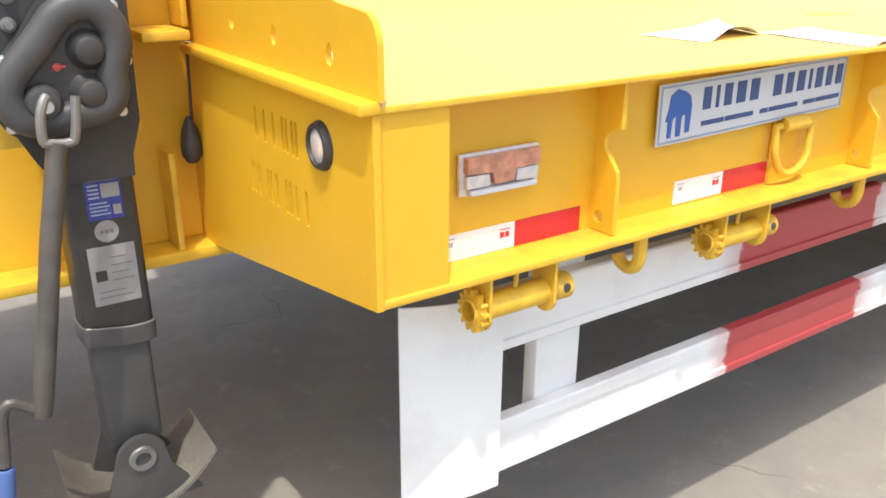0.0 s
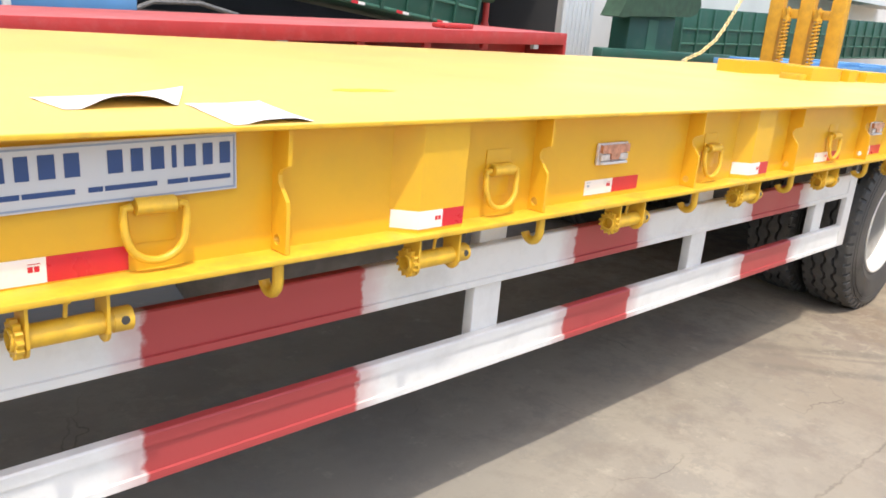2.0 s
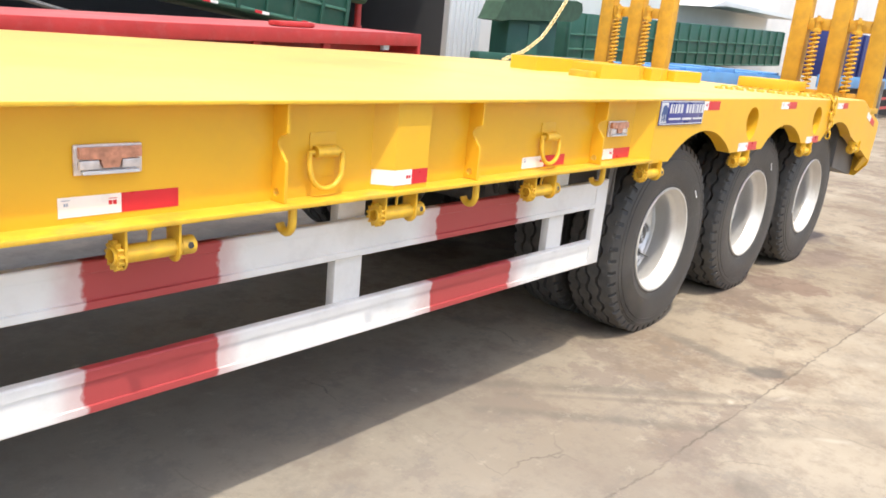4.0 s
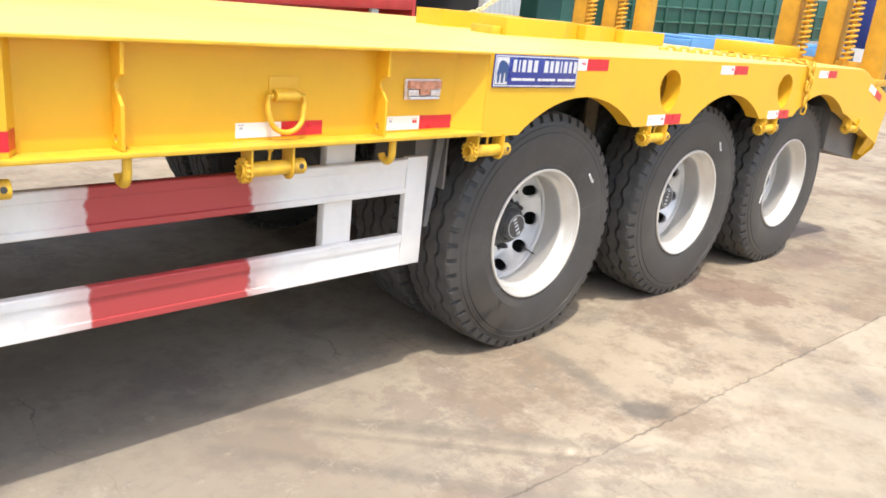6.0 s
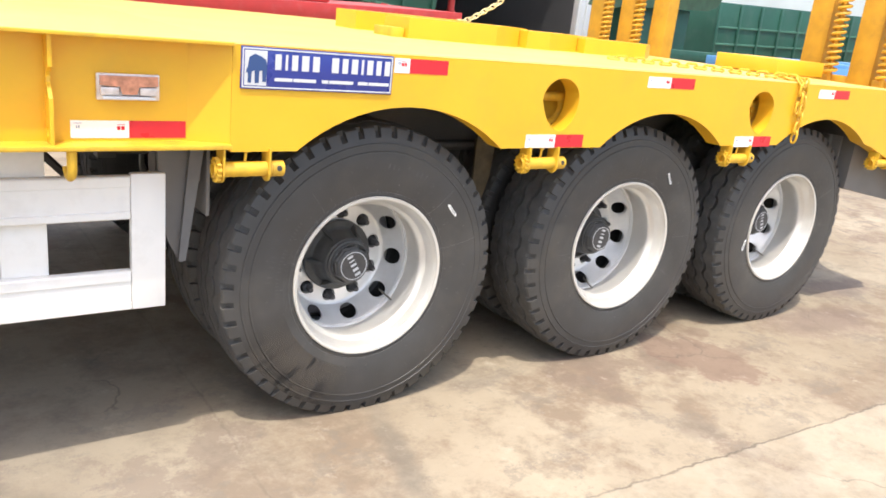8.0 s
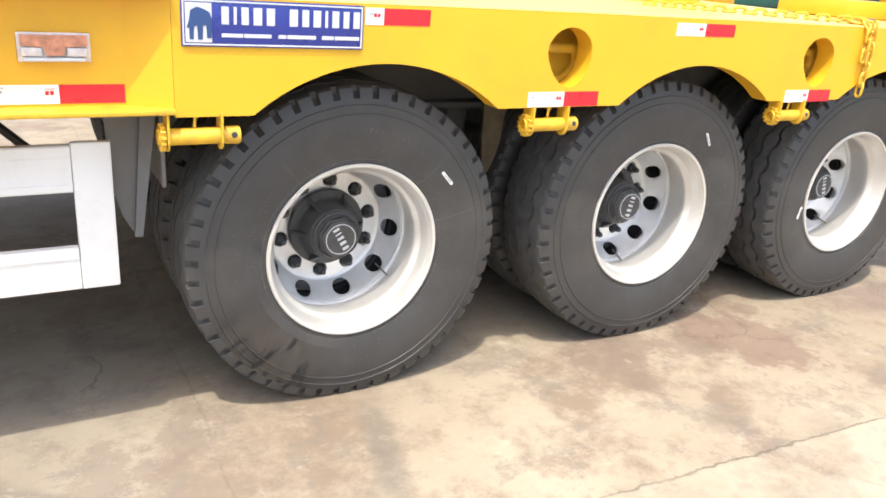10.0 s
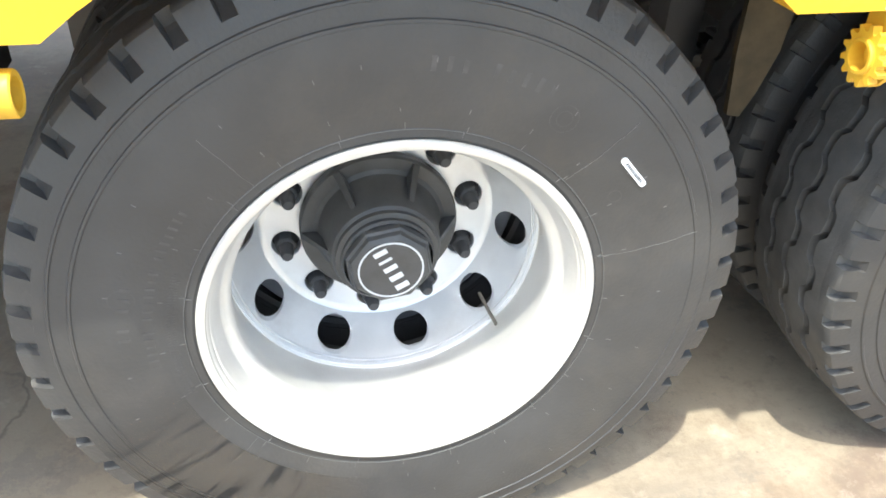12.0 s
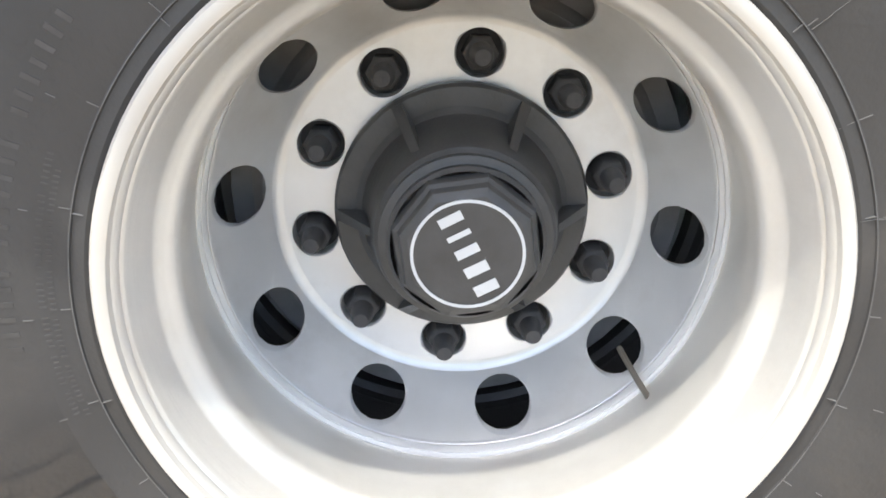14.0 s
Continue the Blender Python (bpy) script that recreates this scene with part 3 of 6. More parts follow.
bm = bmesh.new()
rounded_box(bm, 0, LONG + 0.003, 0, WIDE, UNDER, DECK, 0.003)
part("deck", bm, DECK_GLARE_YELLOW, trailer, "sunlit smooth yellow steel deck plate, sky glare put into its paler colour")
bm = bmesh.new()
rounded_box(bm, 0.004, LONG - 0.004, -0.0025, 0.010, UNDER - 0.0015, DECK - 0.0018, 0.0015)
part("deck_edge", bm, YELLOW_WORN, trailer)

bm = bmesh.new()
rounded_box(bm, 0.0, LONG, 0.0, 0.13, FLANGE - 0.014, FLANGE, 0.003)
part("lower_flange", bm, YELLOW_WORN, trailer)
bm = bmesh.new()
rounded_box(bm, 0.0, LONG, WIDE - 0.13, WIDE, FLANGE - 0.014, FLANGE, 0.003)
part("lower_flange", bm, YELLOW_WORN, trailer)

# the side web with the boxed places standing proud of it
BOX_FACE = 0.022
BOXES = ((1.685, 1.738, 1.893, 1.925), (3.477, 3.530, 3.685, 3.717))
plan = [(0.0, 0.006), (0.125, 0.006), (0.160, WEB)]
for a, b, c, d in BOXES:
    plan += [(a, WEB), (b, BOX_FACE), (c, BOX_FACE), (d, WEB)]
plan += [(5.19, WEB), (LONG - 0.001, 0.0225)]
bm = bmesh.new()
fold(bm, plan, 0.010, FLANGE, UNDER)
part("side_web", bm, YELLOW, trailer, sharp=25)
bm = bmesh.new()
box(bm, 0.0, LONG, WIDE - WEB - 0.01, WIDE - WEB, FLANGE, UNDER)
part("side_web", bm, YELLOW, trailer)

# front plate of the low deck with its turned-up lip; two lines of lettering are cut through it as plain slits
slits = []
for y0, y1, z0, z1, strokes in ((0.452, 0.250, 1.228, 1.288, "1 1 1 2 2"), (0.498, 0.205, 1.117, 1.178, "2 1 2 1 2 1 1")):
    letters = strokes.split()
    step = (y1 - y0) / len(letters)
    for k, many in enumerate(letters):
        for q in range(int(many)):
            y = y0 + step * (k + 0.30 + 0.42 * q)
            slits.append([(y - 0.0056, z0), (y + 0.0056, z0), (y + 0.0050, z1), (y - 0.0050, z1)])
bm = bmesh.new()
slab(bm, [(0.0, 1.050), (0.87, 0.895), (0.87, 1.344), (0.0, 1.344)], 0.012, slits,
     Matrix.Translation((0.006, 0, 0)) @ Matrix.Rotation(math.pi / 2, 4, "Z"))
part("front_plate", bm, YELLOW, trailer)
bm = bmesh.new()
lip = [(-0.008, DECK + 0.006), (-0.008, DECK + 0.080)] + arc(0.034, DECK + 0.080, 0.042, 180, 105, 6) + [(0.10, 1.484), (0.283, 1.513), (0.80, 1.60), (2.20, 1.60), (2.90, 1.48), (2.99, 1.43), (2.99, DECK + 0.006)]
drop = []
for y in (0.136, 0.343, 0.540):
    drop.append([(y + 0.013 * math.cos(a) * (1 - 0.45 * max(math.sin(a), 0)), DECK + 0.054 + 0.045 * (y - 0.136) + 0.018 * math.sin(a)) for a in [2 * math.pi * i / 14 for i in range(14)]])
slab(bm, lip, 0.010, drop, Matrix.Translation((0.010, 0, 0)) @ Matrix.Rotation(math.pi / 2, 4, "Z"))
part("front_lip", bm, YELLOW, trailer)

bm = bmesh.new()
rounded_box(bm, -0.030, 0.006, -0.006, 0.79, DECK - 0.012, DECK + 0.0065, 0.004)
part("front_edge", bm, YELLOW, trailer)
bm = bmesh.new()
tube(bm, smooth_line([(-0.020, 0.770, 1.366), (-0.020, 0.776, 1.31), (-0.021, 0.784, 1.24), (-0.021, 0.788, 1.20)], 3), 0.0035, 8)
cable = part("cable", bm, BLACK, trailer, "thin black cable in the corner")
bm = bmesh.new()
revolve(bm, [(0.0, 0.053), (0.007, 0.048), (0.018, 0.022), (0.023, -0.008), (0.022, -0.035), (0.012, -0.051), (0.0, -0.053)], 16, "Z", Matrix.Translation((-0.028, 0.790, 1.158)))
part("rubber_boot", bm, BLACK, cable)

lamp = bmesh.new()
revolve(lamp, [(0.0, -0.014), (0.016, -0.013), (0.027, -0.009)], 24, "X")
rim = bmesh.new()
revolve(rim, [(0.026, -0.008), (0.029, -0.014), (0.035, -0.013), (0.039, -0.006), (0.040, 0.0)], 28, "X")
front_lamp = part("round_lamp", rim, BLACK, trailer, "small round clear lamp in a black rubber ring", Matrix.Translation((-0.004, 0.164, 1.270)))
part("lens", lamp, LAMP_CLEAR, front_lamp)

# gooseneck: two main beams ahead of the deck
for y in (0.85, 2.15):
    beam = bmesh.new()
    box(beam, -3.4, 0.0, y, y + 0.014, 0.915, 1.74)
    part("main_beam", beam, YELLOW, trailer)
    # under the deck the yellow beam turns dark: its shade put into colour
    beam = bmesh.new()
    box(beam, 0.002, 9.2, y, y + 0.014, 0.915, 1.325)
    part("main_beam", beam, CHASSIS, trailer)
    fl = bmesh.new()
    rounded_box(fl, -3.4, 0.06, y - 0.09, y + 0.09, 0.886, 0.914, 0.006)
    part("beam_flange", fl, YELLOW_WORN, trailer)
    fl = bmesh.new()
    rounded_box(fl, 0.062, 9.2, y - 0.07, y + 0.09, 0.890, 0.914, 0.004)
    part("beam_flange", fl, CHASSIS, trailer)
# unseen plate between the beams, placed to keep the ground below in shade
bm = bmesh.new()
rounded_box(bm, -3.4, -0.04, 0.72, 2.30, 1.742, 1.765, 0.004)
part("gooseneck_deck", bm, DECK_GLARE_YELLOW, trailer)
bm = bmesh.new()
rounded_box(bm, -0.125, -0.030, 0.70, 0.849, 1.378, 1.398, 0.004)
part("bracket", bm, YELLOW_WORN, trailer)
for x, z0, z1 in ((-0.028, 1.399, 1.60), (-0.088, 0.916, 1.14)):
    bm = bmesh.new()
    rounded_box(bm, x, x + 0.014, 0.76, 0.849, z0, z1, 0.003)
    part("stiffener", bm, YELLOW_WORN, trailer)
bm = bmesh.new()
rounded_box(bm, -0.440, -0.147, 0.690, 0.702, 1.205, 1.74, 0.003)
box(bm, -0.440, -0.147, 0.702, 0.849, 1.64, 1.652)
part("leg_mounting_plate", bm, YELLOW_WORN, trailer)

# struts under the rear of the low deck
for x0, z0, x1, z1 in ((4.60, 1.04, 4.80, 0.84), (4.78, 1.04, 4.98, 0.82)):
    bm = bmesh.new()
    rod(bm, (x0, 0.45, z0), (x1, 0.55, z1), 0.014, 8)
    part("strut", bm, BLACK, trailer)

# cross members and tank under the deck
for x in (0.35, 0.95, 1.55, 2.15, 2.75, 3.35, 3.95, 4.55, 5.1):
    bm = bmesh.new()
    box(bm, x, x + 0.01, 0.10, WIDE - 0.1, 1.12, 1.330)
    box(bm, x - 0.04, x + 0.05, 0.14, WIDE - 0.14, 1.108, 1.119)
    part("cross_member", bm, CHASSIS, trailer)
bm = bmesh.new()
revolve(bm, [(0.0, 0.0), (0.10, 0.012), (0.16, 0.05), (0.175, 0.09), (0.175, 0.9), (0.16, 0.95), (0.10, 0.988), (0.0, 1.0)], 28, "X",
        Matrix.Translation((1.35, 0.55, 0.90)))
part("air_tank", bm, GREY_STEEL, trailer, "grey cylindrical air tank")

# rear side panels over the wheels
WHEEL_X = (5.885, 7.203, 8.479)
AXLE, FACE = 0.550, 0.147
AXLES = (0.543, 0.550, 0.551)


def panel_outline():
    p = [(5.30, 1.040), (5.50, 1.040)]
    for cx, half, rise in ((5.9135, 0.4025, 0.143), (7.216, 0.388, 0.141), (8.455, 0.410, 0.130)):
        r = (half * half + rise * rise) / (2 * rise)
        a = math.degrees(math.asin(half / r))
        p += arc(cx, 1.040 + rise - r, r, 90 + a, 90 - a, 18)
    p += [(8.96, 1.018), (9.660, 0.790), (9.715, 1.050), (9.690, 1.142), (9.10, 1.322), (9.03, 1.332), (8.5, 1.337), (7.4, 1.346), (6.6, 1.350), (5.30, 1.350)]
    return p


def egg(cx, cz):
    pts = []
    for i in range(24):
        a = 2 * math.pi * i / 24
        w = 0.093 * (1.0 - 0.20 * max(-math.sin(a), 0) ** 2.2)
        pts.append((cx + w * math.cos(a) * (1.0 if math.sin(a) > 0 else 0.97) + 0.010 * max(-math.sin(a), 0), cz + (0.082 if math.sin(a) > 0 else 0.118) * math.sin(a)))
    return pts


bm = bmesh.new()
slab(bm, panel_outline(), 0.080, [egg(6.583, 1.222), egg(7.860, 1.212)], Matrix.Translation((0, 0.022, 0)))
side_panel = part("side_panel", bm, YELLOW, trailer, "yellow side panel cut into three wheel arches", sharp=30)
bm = bmesh.new()
slab(bm, panel_outline(), 0.014, [egg(6.583, 1.222), egg(7.860, 1.212)], Matrix.Translation((0, WIDE - 0.036, 0)))
part("side_panel", bm, YELLOW, trailer, "yellow side panel cut into three wheel arches", sharp=30)
# added dark plate closing the view under the deck to the far side
bm = bmesh.new()
box(bm, 5.4, 9.2, 1.49, 1.51, 0.95, 1.20)
part("centre_plate", bm, CHASSIS, trailer)
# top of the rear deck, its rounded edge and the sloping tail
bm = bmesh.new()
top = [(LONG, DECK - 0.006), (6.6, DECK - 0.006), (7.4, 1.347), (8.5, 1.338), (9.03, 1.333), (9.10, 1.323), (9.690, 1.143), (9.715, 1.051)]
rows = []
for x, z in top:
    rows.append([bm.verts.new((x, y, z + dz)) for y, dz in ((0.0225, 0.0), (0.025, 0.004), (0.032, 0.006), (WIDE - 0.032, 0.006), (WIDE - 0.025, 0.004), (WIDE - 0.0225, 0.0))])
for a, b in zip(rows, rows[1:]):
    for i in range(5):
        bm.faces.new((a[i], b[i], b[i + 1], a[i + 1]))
part("rear_deck", bm, DECK_GLARE_YELLOW, trailer, sharp=50)
# inner ribs seen through the egg-shaped holes
for cx in (6.583, 7.860):
    bm = bmesh.new()
    box(bm, cx - 0.20, cx + 0.42, 0.200, 0.208, 1.115, 1.33)
    rod(bm, (cx - 0.040, 0.150, 1.222), (cx + 0.112, 0.150, 1.222), 0.019, 16)
    tube(bm, smooth_line([(cx + 0.112, 0.150, 1.214), (cx + 0.122, 0.150, 1.18), (cx + 0.108, 0.150, 1.145), (cx + 0.075, 0.150, 1.118), (cx + 0.02, 0.150, 1.105)], 3), 0.015, 10)
    part("inner_rib", bm, YELLOW_WORN, trailer)
# added dark sheet over the wheels, the wells' shade put into its colour
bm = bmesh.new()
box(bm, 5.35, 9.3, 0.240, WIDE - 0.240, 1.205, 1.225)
part("wheel_well_shade_sheet", bm, CHASSIS, trailer)

# raised covers on the rear deck
SCRAPES = ((0.82, 2.90, 0.13), (0.61, 1.27, 0.05))
def cover(plan, h):
    bm = bmesh.new()
    slab(bm, [(x, -y) for x, y in plan], h, m=Matrix.Translation((0, 0, 1.350)) @ Matrix.Rotation(math.pi / 2, 4, "X"))
    bmesh.ops.recalc_face_normals(bm, faces=bm.faces[:])
    part("wheel_cover", bm, YELLOW, trailer, sharp=8)


for far_side in (False, True):
    turn_y = (lambda y: 2.90 - y) if far_side else (lambda y: y)
    for plan, h in (([(6.53, 1.07), (7.05, 1.06), (7.255, 1.13), (7.255, 1.30), (6.53, 1.30)], 0.102),
                    ([(7.262, 1.07), (7.42, 1.07), (7.695, 1.15), (7.695, 1.30), (7.262, 1.30)], 0.092),
                    ([(7.702, 1.09), (8.20, 1.09), (8.30, 1.15), (8.30, 1.30), (7.702, 1.30)], 0.080)):
        cover([(x, turn_y(y)) for x, y in plan], h)
bm = bmesh.new()
rounded_box(bm, 6.46, 6.525, 1.10, 1.28, 1.346, 1.400, 0.004)
part("cover_end", bm, YELLOW_WORN, trailer)

# scraped marks on the deck paint
for x, y, w in SCRAPES:
    bm = bmesh.new()
    rnd = random.Random(int(100 * x))
    top_ = [(x + w * (k / 8 - 0.5), y + 0.004 * rnd.uniform(0.3, 1.0)) for k in range(9)]
    low_ = [(x + w * (k / 8 - 0.5), y - 0.004 * rnd.uniform(0.3, 1.0)) for k in range(9)]
    bm.faces.new([bm.verts.new((qx, qy, DECK + 0.0006)) for qx, qy in low_ + top_[::-1]])
    part("scrape", bm, SCRAPE_BROWN, trailer)

# brighter touch-up spray on the deck
bm = bmesh.new()
rnd = random.Random(8)
ring = [bm.verts.new((1.95 + 0.13 * math.cos(2 * math.pi * i / 28) * rnd.uniform(0.75, 1.1), 0.555 + 0.045 * math.sin(2 * math.pi * i / 28) * rnd.uniform(0.6, 1.1), DECK + 0.0008)) for i in range(28)]
bm.faces.new(ring)
part("touch_up_patch", bm, TOUCH_UP, trailer, "brighter yellow touch-up spot")

# gussets
gus = bmesh.new()
pts = [(WEB, 1.344), (0.016, 1.344), (0.016, 1.264), (0.046, 1.252), (0.055, 1.238), (0.052, 1.222), (0.020, 1.184), (0.018, 1.170), (0.018, 1.066), (WEB, 1.066)]
slab(gus, pts, 0.010, [arc(0.055, 1.093, 0.013, 0, 324, 9)], Matrix.Translation((0.010, 0, 0)) @ Matrix.Rotation(math.pi / 2, 4, "Z"))
gus = mesh_of("gusset", gus, YELLOW, 20)
GUSSETS = (0.492, 1.345, 2.225, 3.092, 3.950, 4.822)
for x in GUSSETS:
    part("gusset", gus, None, trailer, at=Matrix.Translation((x, 0, 0)))

# lashing rings
pad, clip, ring = bmesh.new(), bmesh.new(), bmesh.new()
rounded_box(pad, -0.050, 0.050, -0.0022, 0.0, -0.078, 0.055, 0.001)
revolve(clip, [(0.0, -0.040), (0.017, -0.040), (0.017, 0.040), (0.0, 0.040)], 14, "X", Matrix.Translation((0, -0.018, 0)))
box(clip, -0.040, 0.040, -0.018, -0.003, 0.004, 0.0175)
u = [(-0.046, -0.018, 0), (-0.062, -0.018, -0.002), (-0.064, -0.020, -0.02), (-0.062, -0.022, -0.05)]
u += [(0.060 * math.cos(radians(a)), -0.026, -0.055 + 0.055 * math.sin(radians(a))) for a in range(195, 346, 15)]
u += [(0.062, -0.022, -0.05), (0.064, -0.020, -0.02), (0.062, -0.018, -0.002), (0.046, -0.018, 0)]
tube(ring, u, 0.0085, 10)
pad, clip, ring = mesh_of("pad", pad, YELLOW), mesh_of("clip", clip, YELLOW_WORN), mesh_of("ring", ring, YELLOW_WORN)
for x in (1.072, 2.073, 3.272, 4.466):
    base = part("lashing_ring", pad, None, trailer, "yellow welded lashing ring", Matrix.Translation((x, WEB - 0.001, 1.198)))
    part("clip", clip, None, base)
    part("ring", ring, None, base)

# rope hooks under the lower flange
hook = bmesh.new()
curl = [(0.014, 0, 0.0), (0.014, 0, -0.038)] + [(-0.014 + 0.028 * math.cos(radians(a)), 0, -0.042 + 0.033 * math.sin(radians(a))) for a in range(0, -161, -16)]
tube(hook, curl, 0.0130, 10)
hook = mesh_of("hook", hook, YELLOW_WORN)
for x in (0.582, 1.332, 2.232, 3.130, 3.965, 4.872):
    part("rope_hook", hook, None, trailer, at=Matrix.Translation((x, 0.040, 1.0465)) @ Matrix.Rotation(radians(-88), 4, "Z"))

# ratchet winches for the lashing straps
drum, toothed, hanger, pin = bmesh.new(), bmesh.new(), bmesh.new(), bmesh.new()
revolve(drum, [(0.0, 0.175), (0.018, 0.175), (0.018, 0.207), (0.0235, 0.208), (0.0250, 0.206), (0.0250, 0.170), (0.0232, 0.168), (0.0232, 0.0), (0.0232, -0.010), (0.0215, -0.012), (0.0180, -0.012), (0.0180, 0.04), (0.0, 0.04)], 24, "X")
wheel_pts = []
for i in range(13):
    for f, r in ((0.0, 0.0300), (0.12, 0.0380), (0.40, 0.0385), (0.72, 0.0295)):
        a = 2 * math.pi * (i + f) / 13
        wheel_pts.append((r * math.cos(a), r * math.sin(a)))
slab(toothed, wheel_pts, 0.013, [arc(0, 0, 0.022, 0, 330, 11)], Matrix.Translation((0.006, 0, 0)) @ Matrix.Rotation(math.pi / 2, 4, "Z"))
plate = [(-0.031, 0.066), (-0.031, -0.012)] + arc(0, -0.006, 0.033, 190, 350, 8) + [(0.031, -0.012), (0.031, 0.066)]
slab(hanger, plate, 0.006, m=Matrix.Rotation(math.pi / 2, 4, "Z"))
rod(pin, (0.085, -0.004, 0.025), (0.088, -0.004, 0.055), 0.0045, 8)
revolve(pin, [(0.0, 0.050), (0.009, 0.053), (0.009, 0.060), (0.0, 0.063)], 10, "Z", Matrix.Translation((0.088, -0.004, 0)))
# a dark disc set on the drum; its colour holds the hole's shade
hole = bmesh.new()
revolve(hole, [(0.0, -0.0254), (0.0085, -0.0252), (0.0092, -0.0228)], 14, "Y", Matrix.Translation((0.189, 0, 0.004)))
drum, toothed, hanger, pin, hole = (mesh_of("drum", drum, YELLOW_WORN), mesh_of("ratchet_wheel", toothed, YELLOW_WORN), mesh_of("hanger", hanger, YELLOW_WORN),
                                    mesh_of("pin", pin, YELLOW_WORN), mesh_of("bar_hole_dark_disc", hole, HUB))
WINCHES = [(0.192, 0.984), (0.794, 0.984), (1.718, 0.984), (2.604, 0.984), (3.470, 0.986), (4.306, 0.984), (5.258, 0.984), (6.435, 0.978), (7.660, 0.976), (9.02, 0.925)]
for x, z in WINCHES:
    w = part("strap_winch", drum, None, trailer, "yellow ratchet winch with a toothed wheel", Matrix.Translation((x + 0.008, 0.040, z)))
    part("ratchet_wheel", toothed, None, w)
    part("hanger", hanger, None, w, at=Matrix.Translation((0.016, 0, 0)))
    part("hanger", hanger, None, w, at=Matrix.Translation((0.158, 0, 0)))
    part("pin", pin, None, w)
    part("bar_hole_dark_disc", hole, None, w)

# side marker lamps
for x in (0.186, 2.533, 4.945):
    body = bmesh.new()
    rounded_box(body, 0, 0.166, -0.010, 0.0, 0, 0.072, 0.004)
    box_ = part("marker_lamp", body, LAMP_CLEAR, trailer, "amber and clear side marker lamp", Matrix.Translation((x, WEB - 0.001, 1.177)))
    lens = bmesh.new()
    slab(lens, [(0.008, 0.067), (0.008, 0.041), (0.058, 0.038), (0.064, 0.018), (0.102, 0.018), (0.108, 0.038), (0.158, 0.041), (0.158, 0.067)], 0.0125, m=Matrix.Translation((0, -0.023, 0)))
    part("lens", lens, AMBER, box_, "amber lens")
    for x0, x1 in ((0.008, 0.056), (0.110, 0.158)):
        glass = bmesh.new()
        rounded_box(glass, x0, x1, -0.021, -0.0103, 0.014, 0.037, 0.004)
        part("reflector", glass, LAMP_CLEAR, box_)
    strip = bmesh.new()
    rounded_box(strip, 0.014, 0.152, -0.025, -0.0103, 0.003, 0.012, 0.0025)
    part("strip", strip, PLATE_WHITE, box_, "pale lower strip")

# reflective tapes: a white half and a red half each
for x0, xm, x1, y, z0, z1 in (
        (0.158, 0.312, 0.466, WEB, 1.065, 1.112), (0.722, 0.873, 1.024, WEB, 1.068, 1.117), 
        (2.498, 2.649, 2.801, WEB, 1.079, 1.127),  (4.308, 4.463, 4.615, WEB, 1.072, 1.117),
        (4.880, 5.030, 5.186, WEB, 1.072, 1.120), (5.836, 5.894, 6.046, 0.022, 1.293, 1.340), (6.430, 6.578, 6.726, 0.022, 1.042, 1.092),
        (7.045, 7.187, 7.340, 0.022, 1.286, 1.331), (7.700, 7.842, 7.982, 0.022, 1.034, 1.083), (8.309, 8.452, 8.592, 0.022, 1.274, 1.318)):
    white, red, ink = bmesh.new(), bmesh.new(), bmesh.new()
    box(white, x0, xm, y - 0.0015, y - 0.0002, z0, z1)
    box(red, xm + 0.0003, x1, y - 0.0015, y - 0.0002, z0, z1)
    h = z1 - z0
    bars(ink, xm - 0.032, xm - 0.012, z0 + h * 0.46, z0 + h * 0.68, y - 0.0015, (1, 1), 0.25, 0.0006)
    box(ink, xm - 0.032, xm - 0.010, y - 0.0021, y - 0.0015, z0 + h * 0.76, z0 + h * 0.79)
    maker = bmesh.new()
    box(maker, x0 + 0.008, x0 + 0.028, y - 0.0021, y - 0.0015, z0 + h * 0.83, z0 + h * 0.87)
    bars(maker, x0 + 0.013, x0 + 0.023, z0 + h * 0.55, z0 + h * 0.72, y - 0.0015, (1, 1), 0.4, 0.0006)
    mark = part("reflective_tape", white, TAPE_WHITE, trailer, "white half of a reflective tape")
    part("red_half", red, TAPE_RED, mark, "red reflective half")
    part("print", ink, TAPE_RED, mark)
    part("maker_print", maker, PLATE_GREY, mark)
for (a, b, c, d), z0, z1 in zip(BOXES, (1.074, 1.080), (1.121, 1.129)):
    # tapes laid round the boxed places, following the folds
    lay = lambda pts: [(x, y - 0.0014) for x, y in pts]
    white, red, ink = bmesh.new(), bmesh.new(), bmesh.new()
    fold(white, lay([(a + 0.002, WEB - 0.002), (b, BOX_FACE), (b + 0.080, BOX_FACE)]), 0.0012, z0, z1)
    mark = part("reflective_tape", white, TAPE_WHITE, trailer, "white half of a reflective tape bent round a fold")
    fold(red, lay([(b + 0.0803, BOX_FACE), (c + 0.0005, BOX_FACE), (d - 0.004, WEB - 0.010)]), 0.0012, z0, z1)
    part("red_half", red, TAPE_RED, mark, "red reflective half bent round a corner")
    bars(ink, b + 0.054, b + 0.074, z0 + 0.020, z0 + 0.031, BOX_FACE - 0.0015, (1, 1), 0.3, 0.0006)
    part("print", ink, TAPE_RED, mark)
slope = Matrix.Translation((9.39, 0, 1.172)) @ Matrix.Rotation(radians(17), 4, "Y")
bm = bmesh.new()
box(bm, -0.150, -0.002, 0.0195, 0.0217, -0.024, 0.024, slope)
mark = part("reflective_tape", bm, TAPE_WHITE, trailer, "white half of a tape on the sloping tail")
bm = bmesh.new()
box(bm, 0.0, 0.148, 0.0195, 0.0217, -0.024, 0.024, slope)
